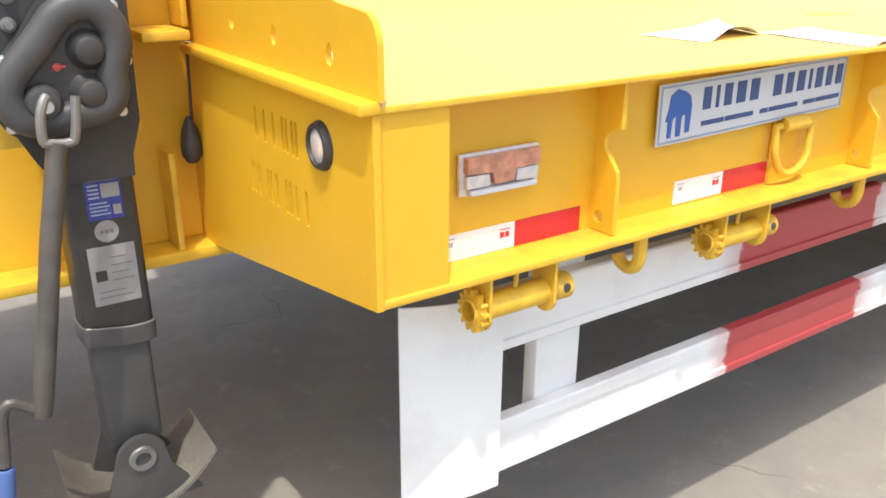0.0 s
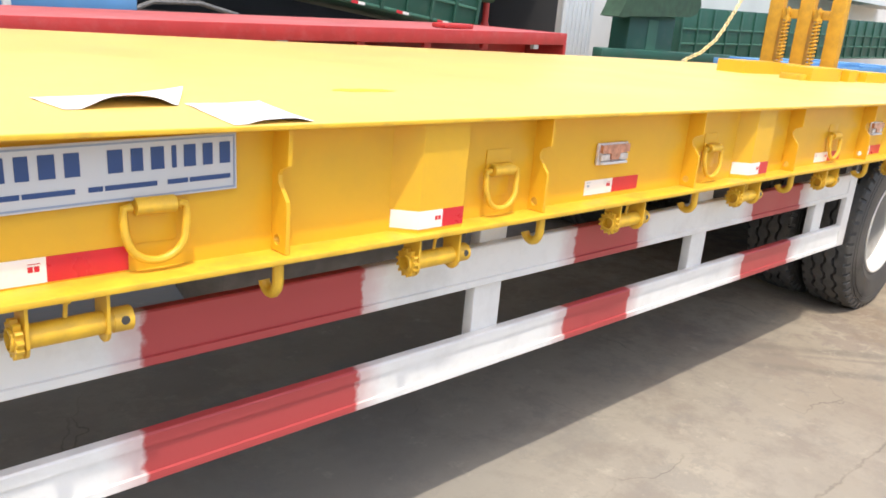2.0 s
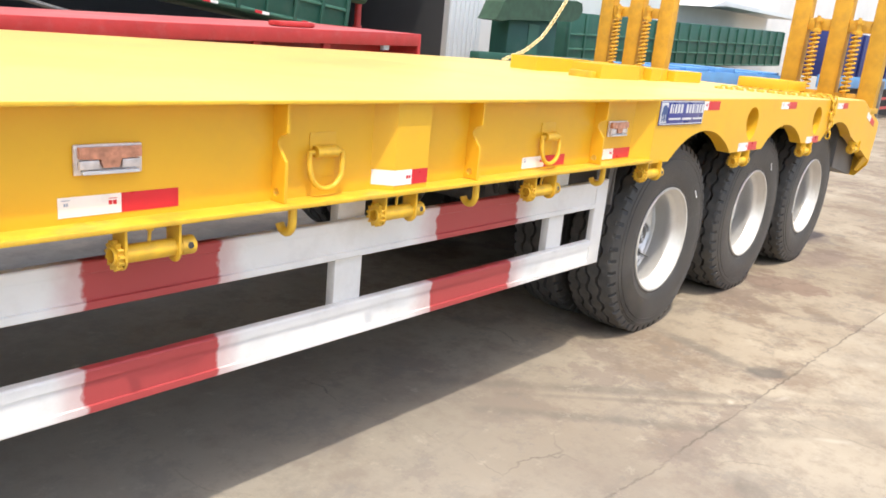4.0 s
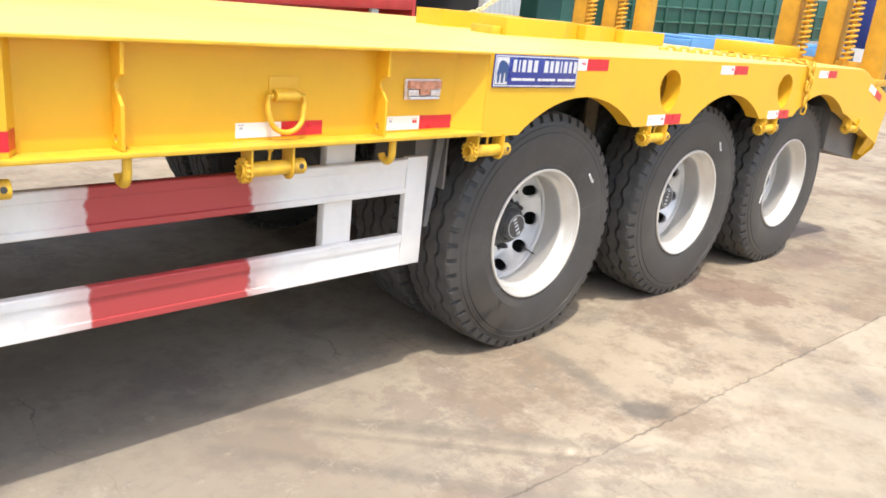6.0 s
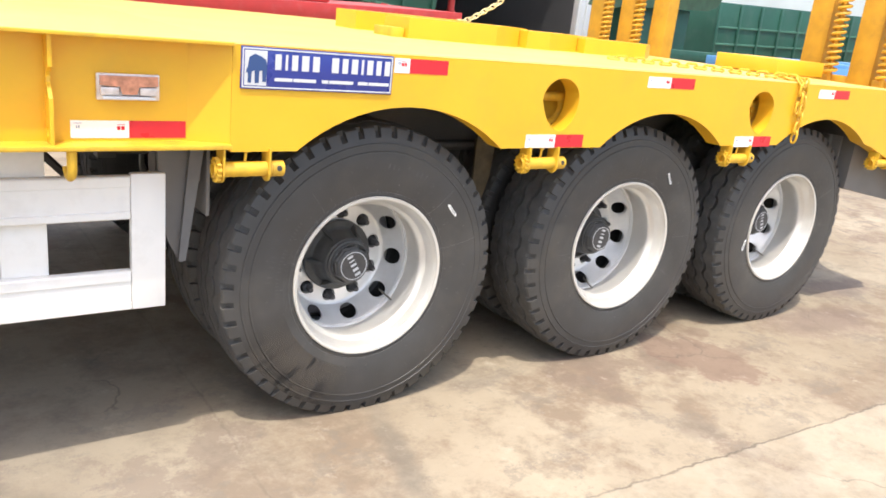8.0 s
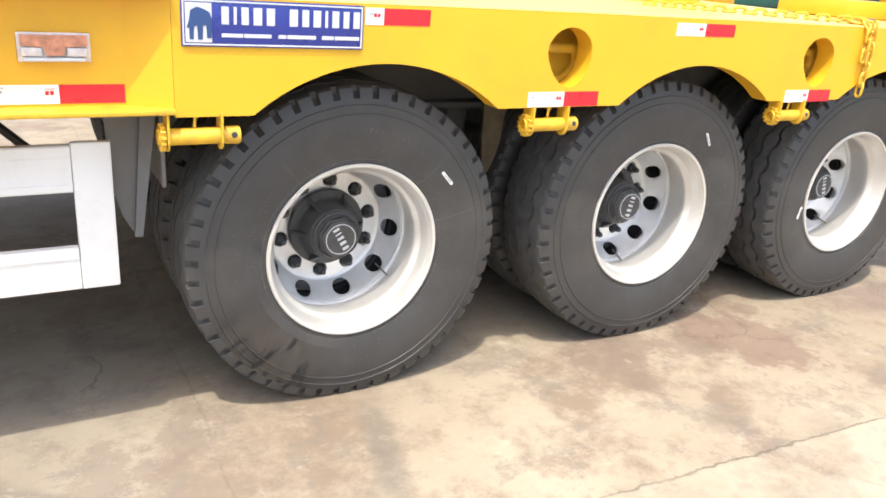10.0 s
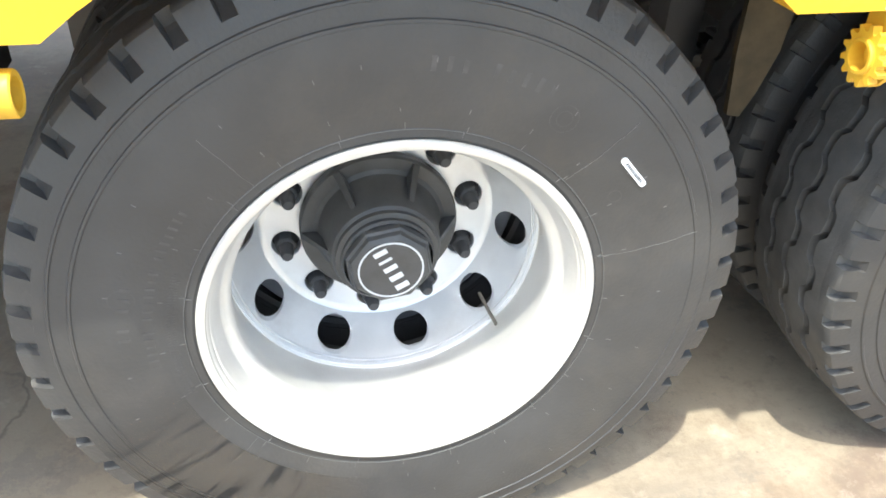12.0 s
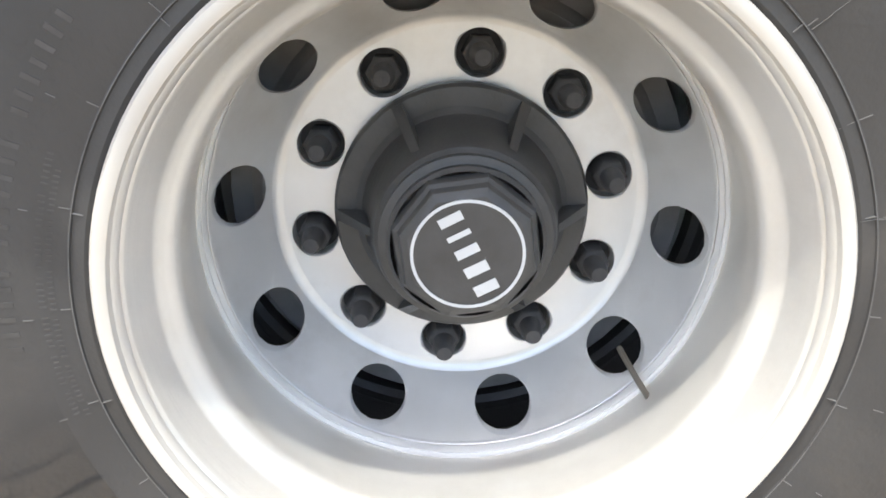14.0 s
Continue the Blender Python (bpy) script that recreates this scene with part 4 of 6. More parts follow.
part("red_half", bm, TAPE_RED, mark, "red reflective half")

# tail box: dark belly between the panels, closed by a yellow end plate with chamfered corners
bm = bmesh.new()
slab(bm, [(9.02, 0.755), (9.64, 0.645), (9.66, 1.09), (9.02, 1.20)], WIDE - 0.30, m=Matrix.Translation((0, 0.150, 0)))
part("tail_box", bm, CHASSIS, trailer, "dark tail box under the ramps")
end = [(0.024, 0.800), (0.032, 0.752), (0.115, 0.640), (WIDE - 0.115, 0.640), (WIDE - 0.032, 0.752), (WIDE - 0.024, 0.800), (WIDE - 0.024, 1.05), (0.024, 1.05)]
bm = bmesh.new()
slab(bm, end, 0.012, m=Matrix.Translation((9.682, 0, 0)) @ Matrix.Rotation(math.pi / 2, 4, "Z"))
part("tail_plate", bm, YELLOW, trailer)
for y, k in ((0.030, 1), (WIDE - 0.030, -1)):
    bm = bmesh.new()
    vs = [bm.verts.new(c) for c in ((9.50, y, 0.845), (9.658, y, 0.792), (9.668, y + k * 0.070, 0.680), (9.60, y + k * 0.078, 0.700))]
    ws = [bm.verts.new(v.co + Vector((0, k * 0.010, 0.006))) for v in vs]
    bm.faces.new(vs)
    bm.faces.new(ws[::-1])
    for i in range(4):
        bm.faces.new((vs[i], ws[i], ws[(i + 1) % 4], vs[(i + 1) % 4]))
    bmesh.ops.recalc_face_normals(bm, faces=bm.faces[:])
    part("tail_corner", bm, YELLOW, trailer)


def beast(bm, x, z, k, y):
    """A plain four-legged badge shape."""
    slab(bm, [(x + k * a, z + k * b) for a, b in ((0.10, 0.0), (0.22, 0.0), (0.24, 0.38), (0.34, 0.44), (0.36, 0.0), (0.50, 0.0), (0.52, 0.42), (0.62, 0.44), (0.64, 0.05), (0.78, 0.05),
         (0.80, 0.60), (0.74, 0.82), (0.58, 0.92), (0.34, 1.0), (0.14, 0.88), (0.10, 0.60), (0.02, 0.36), (0.10, 0.34))], 0.001, m=Matrix.Translation((0, y, 0)))


def name_plate(x, y, z, w, h, tilt, base, edge, ink, badge, label):
    body = bmesh.new()
    rounded_box(body, 0, w, 0, 0.004, 0, h, 0.0015)
    ob = part("name_plate", body, base, trailer, label, Matrix.Translation((x, y, z)) @ Matrix.Rotation(radians(-tilt), 4, "Y"))
    rim = bmesh.new()
    slab(rim, [(0.004, 0.004), (w - 0.004, 0.004), (w - 0.004, h - 0.004), (0.004, h - 0.004)], 0.0012,
         [[(0.008, 0.008), (0.008, h - 0.008), (w - 0.008, h - 0.008), (w - 0.008, 0.008)]], Matrix.Translation((0, -0.0014, 0)))
    part("edge_line", rim, edge, ob)
    letter_bars(ob, "letter_bar", ink, 0.205 * w, 0.975 * w, 0.48 * h, 0.85 * h, -0.0002, (0.62, 0.25, 0.62, 0.75, 0.72, -0.5, 0.75, 0.62, 0.7, 0.25, 0.66, 0.56, 0.62), 0.42, 0.0012)
    letter_bars(ob, "line_bar", ink, 0.205 * w, 0.975 * w, 0.21 * h, 0.29 * h, -0.0002, (2.6, 3.4, -0.6, 1.0, 3.8, -0.5, 1.6, 3.4), 0.15, 0.0010)
    mark = bmesh.new()
    if badge is LOGO_BLUE:
        beast(mark, 0.03 * w, 0.12 * h, 0.78 * h, -0.0014)
        part("badge", mark, badge, ob, "blue badge shape")
    else:
        box(mark, 0.022 * w, 0.155 * w, -0.0012, -0.0002, 0.09 * h, 0.91 * h)
        field = part("badge", mark, PLATE_WHITE, ob, "white field with a blue badge shape")
        figure = bmesh.new()
        beast(figure, 0.025 * w, 0.15 * h, 0.68 * h, -0.0026)
        part("figure", figure, badge, field)
    return ob


name_plate(0.639, 0.064, 1.200, 0.613, 0.119, 1.4, PLATE_WHITE, PLATE_GREY, INK_BLUE, LOGO_BLUE, "white enamel name plate with blue lettering bars and badge")
name_plate(5.322, 0.0155, 1.2265, 0.506, 0.1215, -0.4, PLATE_BLUE, PLATE_WHITE, PLATE_WHITE, INK_BLUE, "blue enamel name plate with white lettering bars and badge")


# ---- side guard of the trailer ----
def channel(bm, x0, x1, z0, z1, y):
    """A pressed rail with turned-in edges and a shallow step along its face."""
    sec = [(y + 0.030, z0), (y + 0.004, z0), (y, z0 + 0.004), (y, z0 + 0.022), (y + 0.006, z0 + 0.0245), (y + 0.006, z1 - 0.0335), (y, z1 - 0.031), (y, z1 - 0.004), (y + 0.004, z1), (y + 0.030, z1)]
    sec += [(p + 0.004, min(max(q, z0 + 0.004), z1 - 0.004)) for p, q in reversed(sec[1:-1])]
    a = [bm.verts.new((x0, p, q)) for p, q in sec]
    b = [bm.verts.new((x1, p, q)) for p, q in sec]
    for i in range(len(sec)):
        j = (i + 1) % len(sec)
        bm.faces.new((a[i], b[i], b[j], a[j]))
    bm.faces.new(a[::-1])
    bm.faces.new(b)


GUARD = 0.135
for z0, z1 in ((0.818, 0.948), (0.532, 0.657)):
    bm = bmesh.new()
    channel(bm, 0.33, 5.045, z0, z1, GUARD)
    part("guard_rail", bm, RAIL_PAINT, trailer, "white guard rail with sprayed red bands", sharp=20)
for x in (0.457, 2.126, 3.430, 4.704):
    bm = bmesh.new()
    rounded_box(bm, x, x + 0.122, GUARD + 0.031, GUARD + 0.071, 0.545, 1.045, 0.004)
    part("guard_post", bm, WHITE, trailer)
bm = bmesh.new()
rounded_box(bm, 5.047, 5.147, GUARD + 0.001, GUARD + 0.030, 0.531, 0.955, 0.004)
part("guard_end", bm, WHITE, trailer)
bm = bmesh.new()
fold(bm, [(0.132 + 0.0168 * i, GUARD - 0.012 + 0.050 * (1 - i / 12) ** 2.4) for i in range(13)], 0.004, 0.514, 0.952)
part("guard_front_sheet", bm, WHITE, trailer, "white curved front sheet of the side guard")
bm = bmesh.new()
slab(bm, [(5.205, 0.657), (5.236, 1.040), (5.14, 1.040), (5.150, 0.80), (5.175, 0.715)], 0.008, m=Matrix.Translation((0, 0.206, 0)))
flap = part("mud_flap", bm, CHASSIS, trailer, "dull grey mud flap with a folded edge")
bm = bmesh.new()
slab(bm, [(5.201, 0.655), (5.223, 0.655), (5.280, 1.040), (5.236, 1.040)], 0.016, m=Matrix.Translation((0, 0.186, 0)))
part("folded_edge", bm, FLAP_GREY, flap)
for x, z0, z1, y1 in ((5.285, 0.80, 1.035, 0.62), (8.93, 0.63, 1.05, 0.75)):
    bm = bmesh.new()
    rounded_box(bm, x, x + 0.012, 0.185, y1, z0, z1, 0.003)
    rounded_box(bm, x - 0.03, x, 0.24, 0.27, z0 + 0.1, z1, 0.003)
    part("mudguard", bm, CHASSIS, trailer, "black mudguard plate")

# ---- wheels ----
SIDE = [(0.296, 0.030), (0.300, 0.008), (0.309, 0.002), (0.3170, 0.0024), (0.3190, 0.0022), (0.3196, 0.0006), (0.3208, 0.0004), (0.3215, 0.0008), (0.350, -0.006), (0.385, -0.011), (0.420, -0.0125), (0.450, -0.0122), (0.4640, -0.0108), (0.4650, -0.0124),
        (0.4690, -0.0120), (0.4702, -0.0092), (0.4760, -0.0088), (0.4920, -0.0070), (0.4932, -0.0086), (0.4966, -0.0080), (0.4980, -0.0050), (0.5050, -0.0036), (0.5150, -0.0010), (0.5195, 0.0120), (0.5200, 0.0450), (0.519, 0.0625)]


def wall(r):
    """Depth of the tyre's sidewall at a radius."""
    for (ra, ya), (rb, yb) in zip(SIDE, SIDE[1:]):
        if ra <= r <= rb:
            return ya + (yb - ya) * (r - ra) / (rb - ra)
    return 0.0


def tyre_mesh():
    """A truck tyre: round sidewalls with mould lines, notched shoulders and zigzag tread ribs."""
    bm = bmesh.new()
    n = 144
    rings = revolve(bm, SIDE + [(r, 0.290 - y) for r, y in reversed(SIDE)], n)
    # tread ribs
    steps = 240
    base = 0.518
    crown = lambda y: 0.5528 + 0.0075 * (1 - min(abs(y - 0.145) / 0.101, 1.0) ** 2)

    def rib(left, right):
        lo, hi = [], []
        for i in range(steps):
            u = 2 * math.pi * i / steps
            a, b = left(i), right(i)
            row = []
            for y, r in ((a, base), (a + 0.0012, crown(a)), (b - 0.0012, crown(b)), (b, base)):
                row.append(bm.verts.new((r * math.cos(u), y, r * math.sin(u))))
            lo.append(row)
        for i in range(steps):
            p, q = lo[i], lo[(i + 1) % steps]
            for j in range(3):
                f = bm.faces.new((p[j], p[j + 1], q[j + 1], q[j]))
                f.material_index = 1

    zig = lambda i: 0.0085 * (-1.1, -0.95, -0.8, 0.8, 1.1, 0.95, 0.8, -0.8)[i % 8]
    gap = 0.0075
    rib(lambda i: 0.044, lambda i: 0.081 - gap + zig(i))
    rib(lambda i: 0.081 + gap + zig(i), lambda i: 0.145 - gap + zig(i + 4))
    rib(lambda i: 0.145 + gap + zig(i + 4), lambda i: 0.209 - gap + zig(i))
    rib(lambda i: 0.209 + gap + zig(i), lambda i: 0.246)
    # shoulders: one strip a side, with a short rounded notch cut into its outer corner between lugs
    lugs, first = 50, radians(5.1)
    high = [(0.5528, 0.0460), (0.5528, 0.0300), (0.5515, 0.0180), (0.5470, 0.0100), (0.5330, 0.0040), (0.5150, -0.0011)]
    mid = [(0.5528, 0.0460), (0.5528, 0.0300), (0.5480, 0.0210), (0.5390, 0.0130), (0.5270, 0.0060), (0.5150, -0.0010)]
    low = [(0.5528, 0.0460), (0.5526, 0.0290), (0.5345, 0.0265), (0.5300, 0.0190), (0.5225, 0.0130), (0.5150, -0.0010)]
    for sgn, off in ((1, 0.0), (-1, 0.290)):
        rows_ = []
        for k in range(lugs):
            for f, sec in ((0.150, low), (0.162, mid), (0.172, high), (0.50, high), (0.828, high), (0.838, mid), (0.850, low), (1.0, low)):
                u = first + 2 * math.pi * (k + f) / lugs
                rows_.append([bm.verts.new((r * math.cos(u), off + sgn * y, r * math.sin(u))) for r, y in sec])
        for i in range(len(rows_)):
            ra, rb = rows_[i], rows_[(i + 1) % len(rows_)]
            for j in range(len(high) - 1):
                bm.faces.new((ra[j], ra[j + 1], rb[j + 1], rb[j])).material_index = 1 if j < 3 else 0
    # raised mould marks and writing bars on the sidewall
    rnd = random.Random(4)
    def mark(r0, r1, a, da, lift=0.0008, tint=2):
        vs = [(r0, a), (r1, a), (r1, a + da), (r0, a + da)]
        f = [bm.verts.new((r * math.cos(t), wall(r) - lift, r * math.sin(t))) for r, t in vs]
        g = [bm.verts.new((r * math.cos(t), wall(r) + 0.002, r * math.sin(t))) for r, t in vs]
        bm.faces.new(f).material_index = tint
        for j in range(4):
            bm.faces.new((f[j], f[(j + 1) % 4], g[(j + 1) % 4], g[j])).material_index = tint

    def word(r, high, a0, a1, wide, tint, gaps):
        """A row of raised writing that cannot be read, as plain low bars."""
        step = 1.35 * wide / r
        for k in range(int((a1 - a0) / step)):
            if k % gaps != gaps - 1:
                mark(r, r + high * (1.0 if k % 3 else 0.85), a0 + k * step, 0.42 * wide / r, 0.0005, tint)

    word(0.361, 0.0135, radians(142), radians(188), 0.0095, 3, 8)
    word(0.3385, 0.0050, radians(158), radians(197), 0.0036, 3, 7)
    word(0.3315, 0.0045, radians(160), radians(198), 0.0034, 3, 9)
    word(0.405, 0.020, radians(62), radians(88), 0.015, 3, 6)
    word(0.392, 0.016, radians(163), radians(180), 0.013, 3, 4)
    # vent stubs at even steps, and the flash lines where the mould parts met
    for k in range(24):
        a = 2 * math.pi * k / 24
        mark(0.3215, 0.3285 + 0.003 * rnd.random(), a, 0.0024)
        if k % 2:
            mark(0.3115, 0.3195, a + 0.01, 0.0022)
        mark(0.349, 0.3545 + 0.003 * rnd.random(), a + 0.02, 0.0024)
        r = 0.395 + 0.03 * rnd.random()
        mark(r, r + 0.006, a + rnd.random() * 0.2, 0.0020)
    for deg, r0, r1 in ((44.3, 0.3215, 0.452), (15.2, 0.308, 0.469), (30.0, 0.307, 0.3190), (128.0, 0.3215, 0.42), (222.0, 0.3215, 0.40)):
        many = max(1, int((r1 - r0) / 0.016))
        for k in range(many):
            mark(r0 + (r1 - r0) * k / many, r0 + (r1 - r0) * (k + 0.97) / many, radians(deg) + 0.0018 * math.sin(k * 1.7), 0.0011, 0.0006)
    # round moulded marks
    for r, deg, size in ((0.364, 32.8, 0.0105), (0.390, 57.0, 0.021), (0.390, 57.0, 0.012), (0.402, 166.0, 0.018)):
        cx, cz = r * math.cos(radians(deg)), r * math.sin(radians(deg))
        for k in range(18):
            vs = []
            for q, u in ((size, k), (size - 0.0012, k), (size - 0.0012, k + 0.85), (size, k + 0.85)):
                x, z = cx + q * math.cos(u * math.pi / 9), cz + q * math.sin(u * math.pi / 9)
                vs.append(bm.verts.new((x, wall(math.hypot(x, z)) - 0.0007, z)))
            bm.faces.new(vs).material_index = 3
    seam = len(bm.faces)
    revolve(bm, [(0.3197, 0.0012), (0.3200, 0.0001), (0.3205, 0.0001), (0.3208, 0.0010)], 96)
    bm.faces.ensure_lookup_table()
    for f in bm.faces[seam:]:
        f.material_index = 2
    bmesh.ops.recalc_face_normals(bm, faces=bm.faces[:])
    return mesh_of("tyre", bm, (RUBBER, TREAD, MOULD_GLINT, LETTER_GLINT), 32)


def wheel_disc_mesh():
    """The rim barrel and the dished wheel disc with vent holes and nut holes; outer face at y = 0."""
    bm = bmesh.new()
    lip = [(0.297, 0.030), (0.3035, 0.010), (0.3025, 0.002), (0.298, -0.002), (0.293, 0.000), (0.2895, 0.0045), (0.2870, 0.0095), (0.2860, 0.0130), (0.2872, 0.0150), (0.2850, 0.0175)]
    seat = smooth_line([(0.2850, 0.0175, 0), (0.2800, 0.0300, 0), (0.2745, 0.0440, 0), (0.2715, 0.0510, 0), (0.2660, 0.0590, 0), (0.2605, 0.0660, 0), (0.2570, 0.0725, 0), (0.2555, 0.0800, 0),
                        (0.2558, 0.1000, 0), (0.2612, 0.1300, 0), (0.2678, 0.1600, 0), (0.2718, 0.1790, 0), (0.2732, 0.1900, 0)], 4)
    barrel = lip + [(q.x, q.y) for q in seat[1:]] + [(0.2738, 0.1960), (0.2738, 0.2090), (0.2660, 0.2120)]
    revolve(bm, barrel, 128)
    for f in bm.faces:
        f.material_index = 1
    revolve(bm, [(0.2745, 0.198), (0.279, 0.230), (0.288, 0.255), (0.303, 0.270)], 64)
    seg = 96

    def holed(lift, r_out, r_in, ring, radius, across, count, twist, deep, side=8):
        """A ring of plate with round holes through it, flat or dished as lift says, built sector by sector."""
        one = bmesh.new()
        half = math.pi / count
        edge_pts = []
        for k in range(2 * side):
            edge_pts.append((r_in, -half + half * k / side))
        for k in range(side):
            edge_pts.append((r_in + (r_out - r_in) * k / side, half))
        for k in range(2 * side):
            edge_pts.append((r_out, half - half * k / side))
        for k in range(side):
            edge_pts.append((r_out + (r_in - r_out) * k / side, -half))
        for c in range(count):
            a0 = 2 * math.pi * c / count + twist
            loops = [[], [], [], [], []]
            for r, t in edge_pts:
                d = Vector((r - ring, t * ring)).normalized()
                hx, hz = ring + radius * d.x, across * d.y
                hr, ha = math.hypot(hx, hz), math.atan2(hz, hx)
                for loop, f in zip(loops, (0.0, 0.45, 0.93)):
                    q, u = r + (hr - r) * f, t + (ha - t) * f
                    loop.append(one.verts.new((q * math.cos(a0 + u), lift(q), q * math.sin(a0 + u))))
                for loop, dip in ((loops[3], 0.0022), (loops[4], deep)):
                    loop.append(one.verts.new((hr * math.cos(a0 + ha), lift(hr) + dip, hr * math.sin(a0 + ha))))
            m = len(edge_pts)
            for i in range(m):
                j = (i + 1) % m
                for la, lb in zip(loops, loops[1:]):
                    one.faces.new((la[i], la[j], lb[j], lb[i]))
        bmesh.ops.remove_doubles(one, verts=one.verts[:], dist=1e-5)
        bmesh.ops.recalc_face_normals(one, faces=one.faces[:])
        add_bm(bm, one)

    dish = lambda r: 0.2885 - 1.05 * (r - 0.21) - 8.0 * (r - 0.21) ** 2
    holed(dish, 0.2640, 0.2140, 0.2415, 0.0218, 0.0335, 10, radians(-4.7), 0.013)
    revolve(bm, [(0.2640, dish(0.2640)), (0.2650, dish(0.2640) - 0.0036), (0.2658, dish(0.2640) - 0.0044), (0.2666, dish(0.2640) - 0.0030), (0.2668, dish(0.2640) + 0.0060)], seg)
    revolve(bm, [(0.2140, dish(0.2140)), (0.2105, 0.2870), (0.2070, 0.2885), (0.2020, 0.2895)], seg)
    holed(lambda r: 0.2895, 0.2020, 0.1390, 0.1713, 0.0262, 0.0262, 10, radians(12.7), 0.030)
    return mesh_of("wheel", bm, (RIM, BARREL), 22)


def hub_meshes():
    hub, cap, ring, nut = bmesh.new(), bmesh.new(), bmesh.new(), bmesh.new()
    revolve(hub, [(0.1420, 0.283), (0.1420, 0.268), (0.1385, 0.263), (0.124, 0.262), (0.118, 0.2625), (0.111, 0.258), (0.104, 0.240), (0.100, 0.215), (0.096, 0.190), (0.093, 0.182), (0.088, 0.178), (0.088, 0.168), (0.080, 0.166)], 56)
    rib = bmesh.new()
    vs = [rib.verts.new((x, z, y)) for x, y, z in ((0.138, -0.006, 0.260), (0.138, 0.006, 0.260), (0.134, -0.006, 0.254), (0.134, 0.006, 0.254), (0.098, -0.0045, 0.200), (0.098, 0.0045, 0.200),
                                                   (0.098, -0.006, 0.268), (0.098, 0.006, 0.268), (0.138, -0.006, 0.268), (0.138, 0.006, 0.268))]
    for f in ((0, 1, 3, 2), (2, 3, 5, 4), (0, 2, 4, 6, 8), (1, 9, 7, 5, 3)):
        rib.faces.new([vs[i] for i in f])
    # grease cap with eight flats
    revolve(cap, [(0.080, 0.172), (0.080, 0.158), (0.076, 0.154)], 40)
    revolve(cap, [(0.078, 0.158), (0.075, 0.146), (0.071, 0.143), (0.068, 0.135), (0.062, 0.131), (0.060, 0.130), (0.0, 0.130)], 8, m=Matrix.Rotation(radians(14), 4, "Y"))
    revolve(ring, [(0.0555, 0.1298), (0.0555, 0.1286), (0.0525, 0.1286), (0.0525, 0.1298)], 48)
    tilt = Matrix.Rotation(radians(62), 4, "Y")
    bars(ring, -0.044, 0.044, -0.011, 0.013, 0.1298, (0.5, 0.28, 0.5, 0.58, 0.58), 0.55, 0.0008, m=tilt)
    # wheel nut and stud in its recess
    revolve(nut, [(0.0265, 0.306), (0.0, 0.3065)], 18)
    revolve(nut, [(0.0200, 0.305), (0.0200, 0.276), (0.0188, 0.2715), (0.0160, 0.269), (0.0100, 0.268)], 6)
    revolve(nut, [(0.0135, 0.272), (0.0126, 0.252), (0.0108, 0.243), (0.0085, 0.2385), (0.0, 0.2375)], 16)
    return mesh_of("hub", hub, HUB, 30), mesh_of("hub_cap", cap, HUB, 25), mesh_of("cap_print", ring, PLATE_WHITE, 30), mesh_of("wheel_nut", nut, NUT, 50), mesh_of("hub_rib", rib, HUB, 20)


TYRE, DISC = tyre_mesh(), wheel_disc_mesh()
HUBM, CAPM, PRINTM, NUTM, RIBM = hub_meshes()
bm = bmesh.new()
revolve(bm, [(0.3035, 0.006), (0.3045, 0.000), (0.3015, -0.004), (0.2965, -0.0045), (0.2915, -0.002), (0.2900, 0.004)], 96)
LIP = mesh_of("rim_lip", bm, RIM_EDGE, 40)
# the weld between disc and barrel: an uneven bead
bm = bmesh.new()
rnd = random.Random(12)
ripple = [rnd.uniform(-1, 1) for _ in range(160)]
rings_ = []
for k in range(160):
    u = 2 * math.pi * k / 160
    rough = 0.8 if 280 < k * 2.25 or k * 2.25 < 60 else 0.12
    mid, lift_ = 0.2700 + 0.0006 * rough * ripple[k], 0.1950 + 0.0010 * rough * ripple[(k * 7) % 160]
    rings_.append([bm.verts.new(((mid + r) * math.cos(u), lift_ + y, (mid + r) * math.sin(u))) for r, y in ((0.0036, -0.0020), (0.0030, -0.0062), (0.0018, -0.0066), (0.0008, -0.0030), (0.0, 0.0004), (-0.0008, -0.0024), (-0.0018, -0.0028), (-0.0030, 0.0004), (-0.0038, 0.0080))])
for k in range(160):
    for qa, qb, qc, qd in zip(rings_[k], rings_[k][1:], rings_[(k + 1) % 160][1:], rings_[(k + 1) % 160]):
        bm.faces.new((qa, qb, qc, qd))
WELD = mesh_of("weld_bead", bm, WELD_BRIGHT, 60)
bm = bmesh.new()
tube(bm, [(0.187, 0.238, -0.155), (0.191, 0.218, -0.161), (0.197, 0.190, -0.169), (0.203, 0.170, -0.176), (0.206, 0.156, -0.182)], 0.0036, 8)
VALVE = mesh_of("valve_stem", bm, VALVE_GREY)
bm = bmesh.new()
rod(bm, (0.2055, 0.158, -0.1815), (0.209, 0.143, -0.187), 0.0058, 10)
VALVE_CAP = mesh_of("valve_cap", bm, BRASS)
bm = bmesh.new()
revolve(bm, [(0.0, 0.335), (0.195, 0.335), (0.200, 0.330), (0.232, 0.322), (0.240, 0.326), (0.246, 0.334), (0.272, 0.338), (0.272, 0.36), (0.215, 0.365), (0.215, 0.50), (0.0, 0.50)], 48)
DRUM = mesh_of("brake_drum", bm, DRUM_IRON)
STICK = bmesh.new()
slab(STICK, arc(0.025, 0, 0.0052, -90, 90, 5) + arc(-0.025, 0, 0.0052, 90, 270, 5), 0.004, m=Matrix.Translation((0, -0.0155, 0)))
STICK = mesh_of("tyre_sticker", STICK, PAPER)
STICK_INK = bmesh.new()
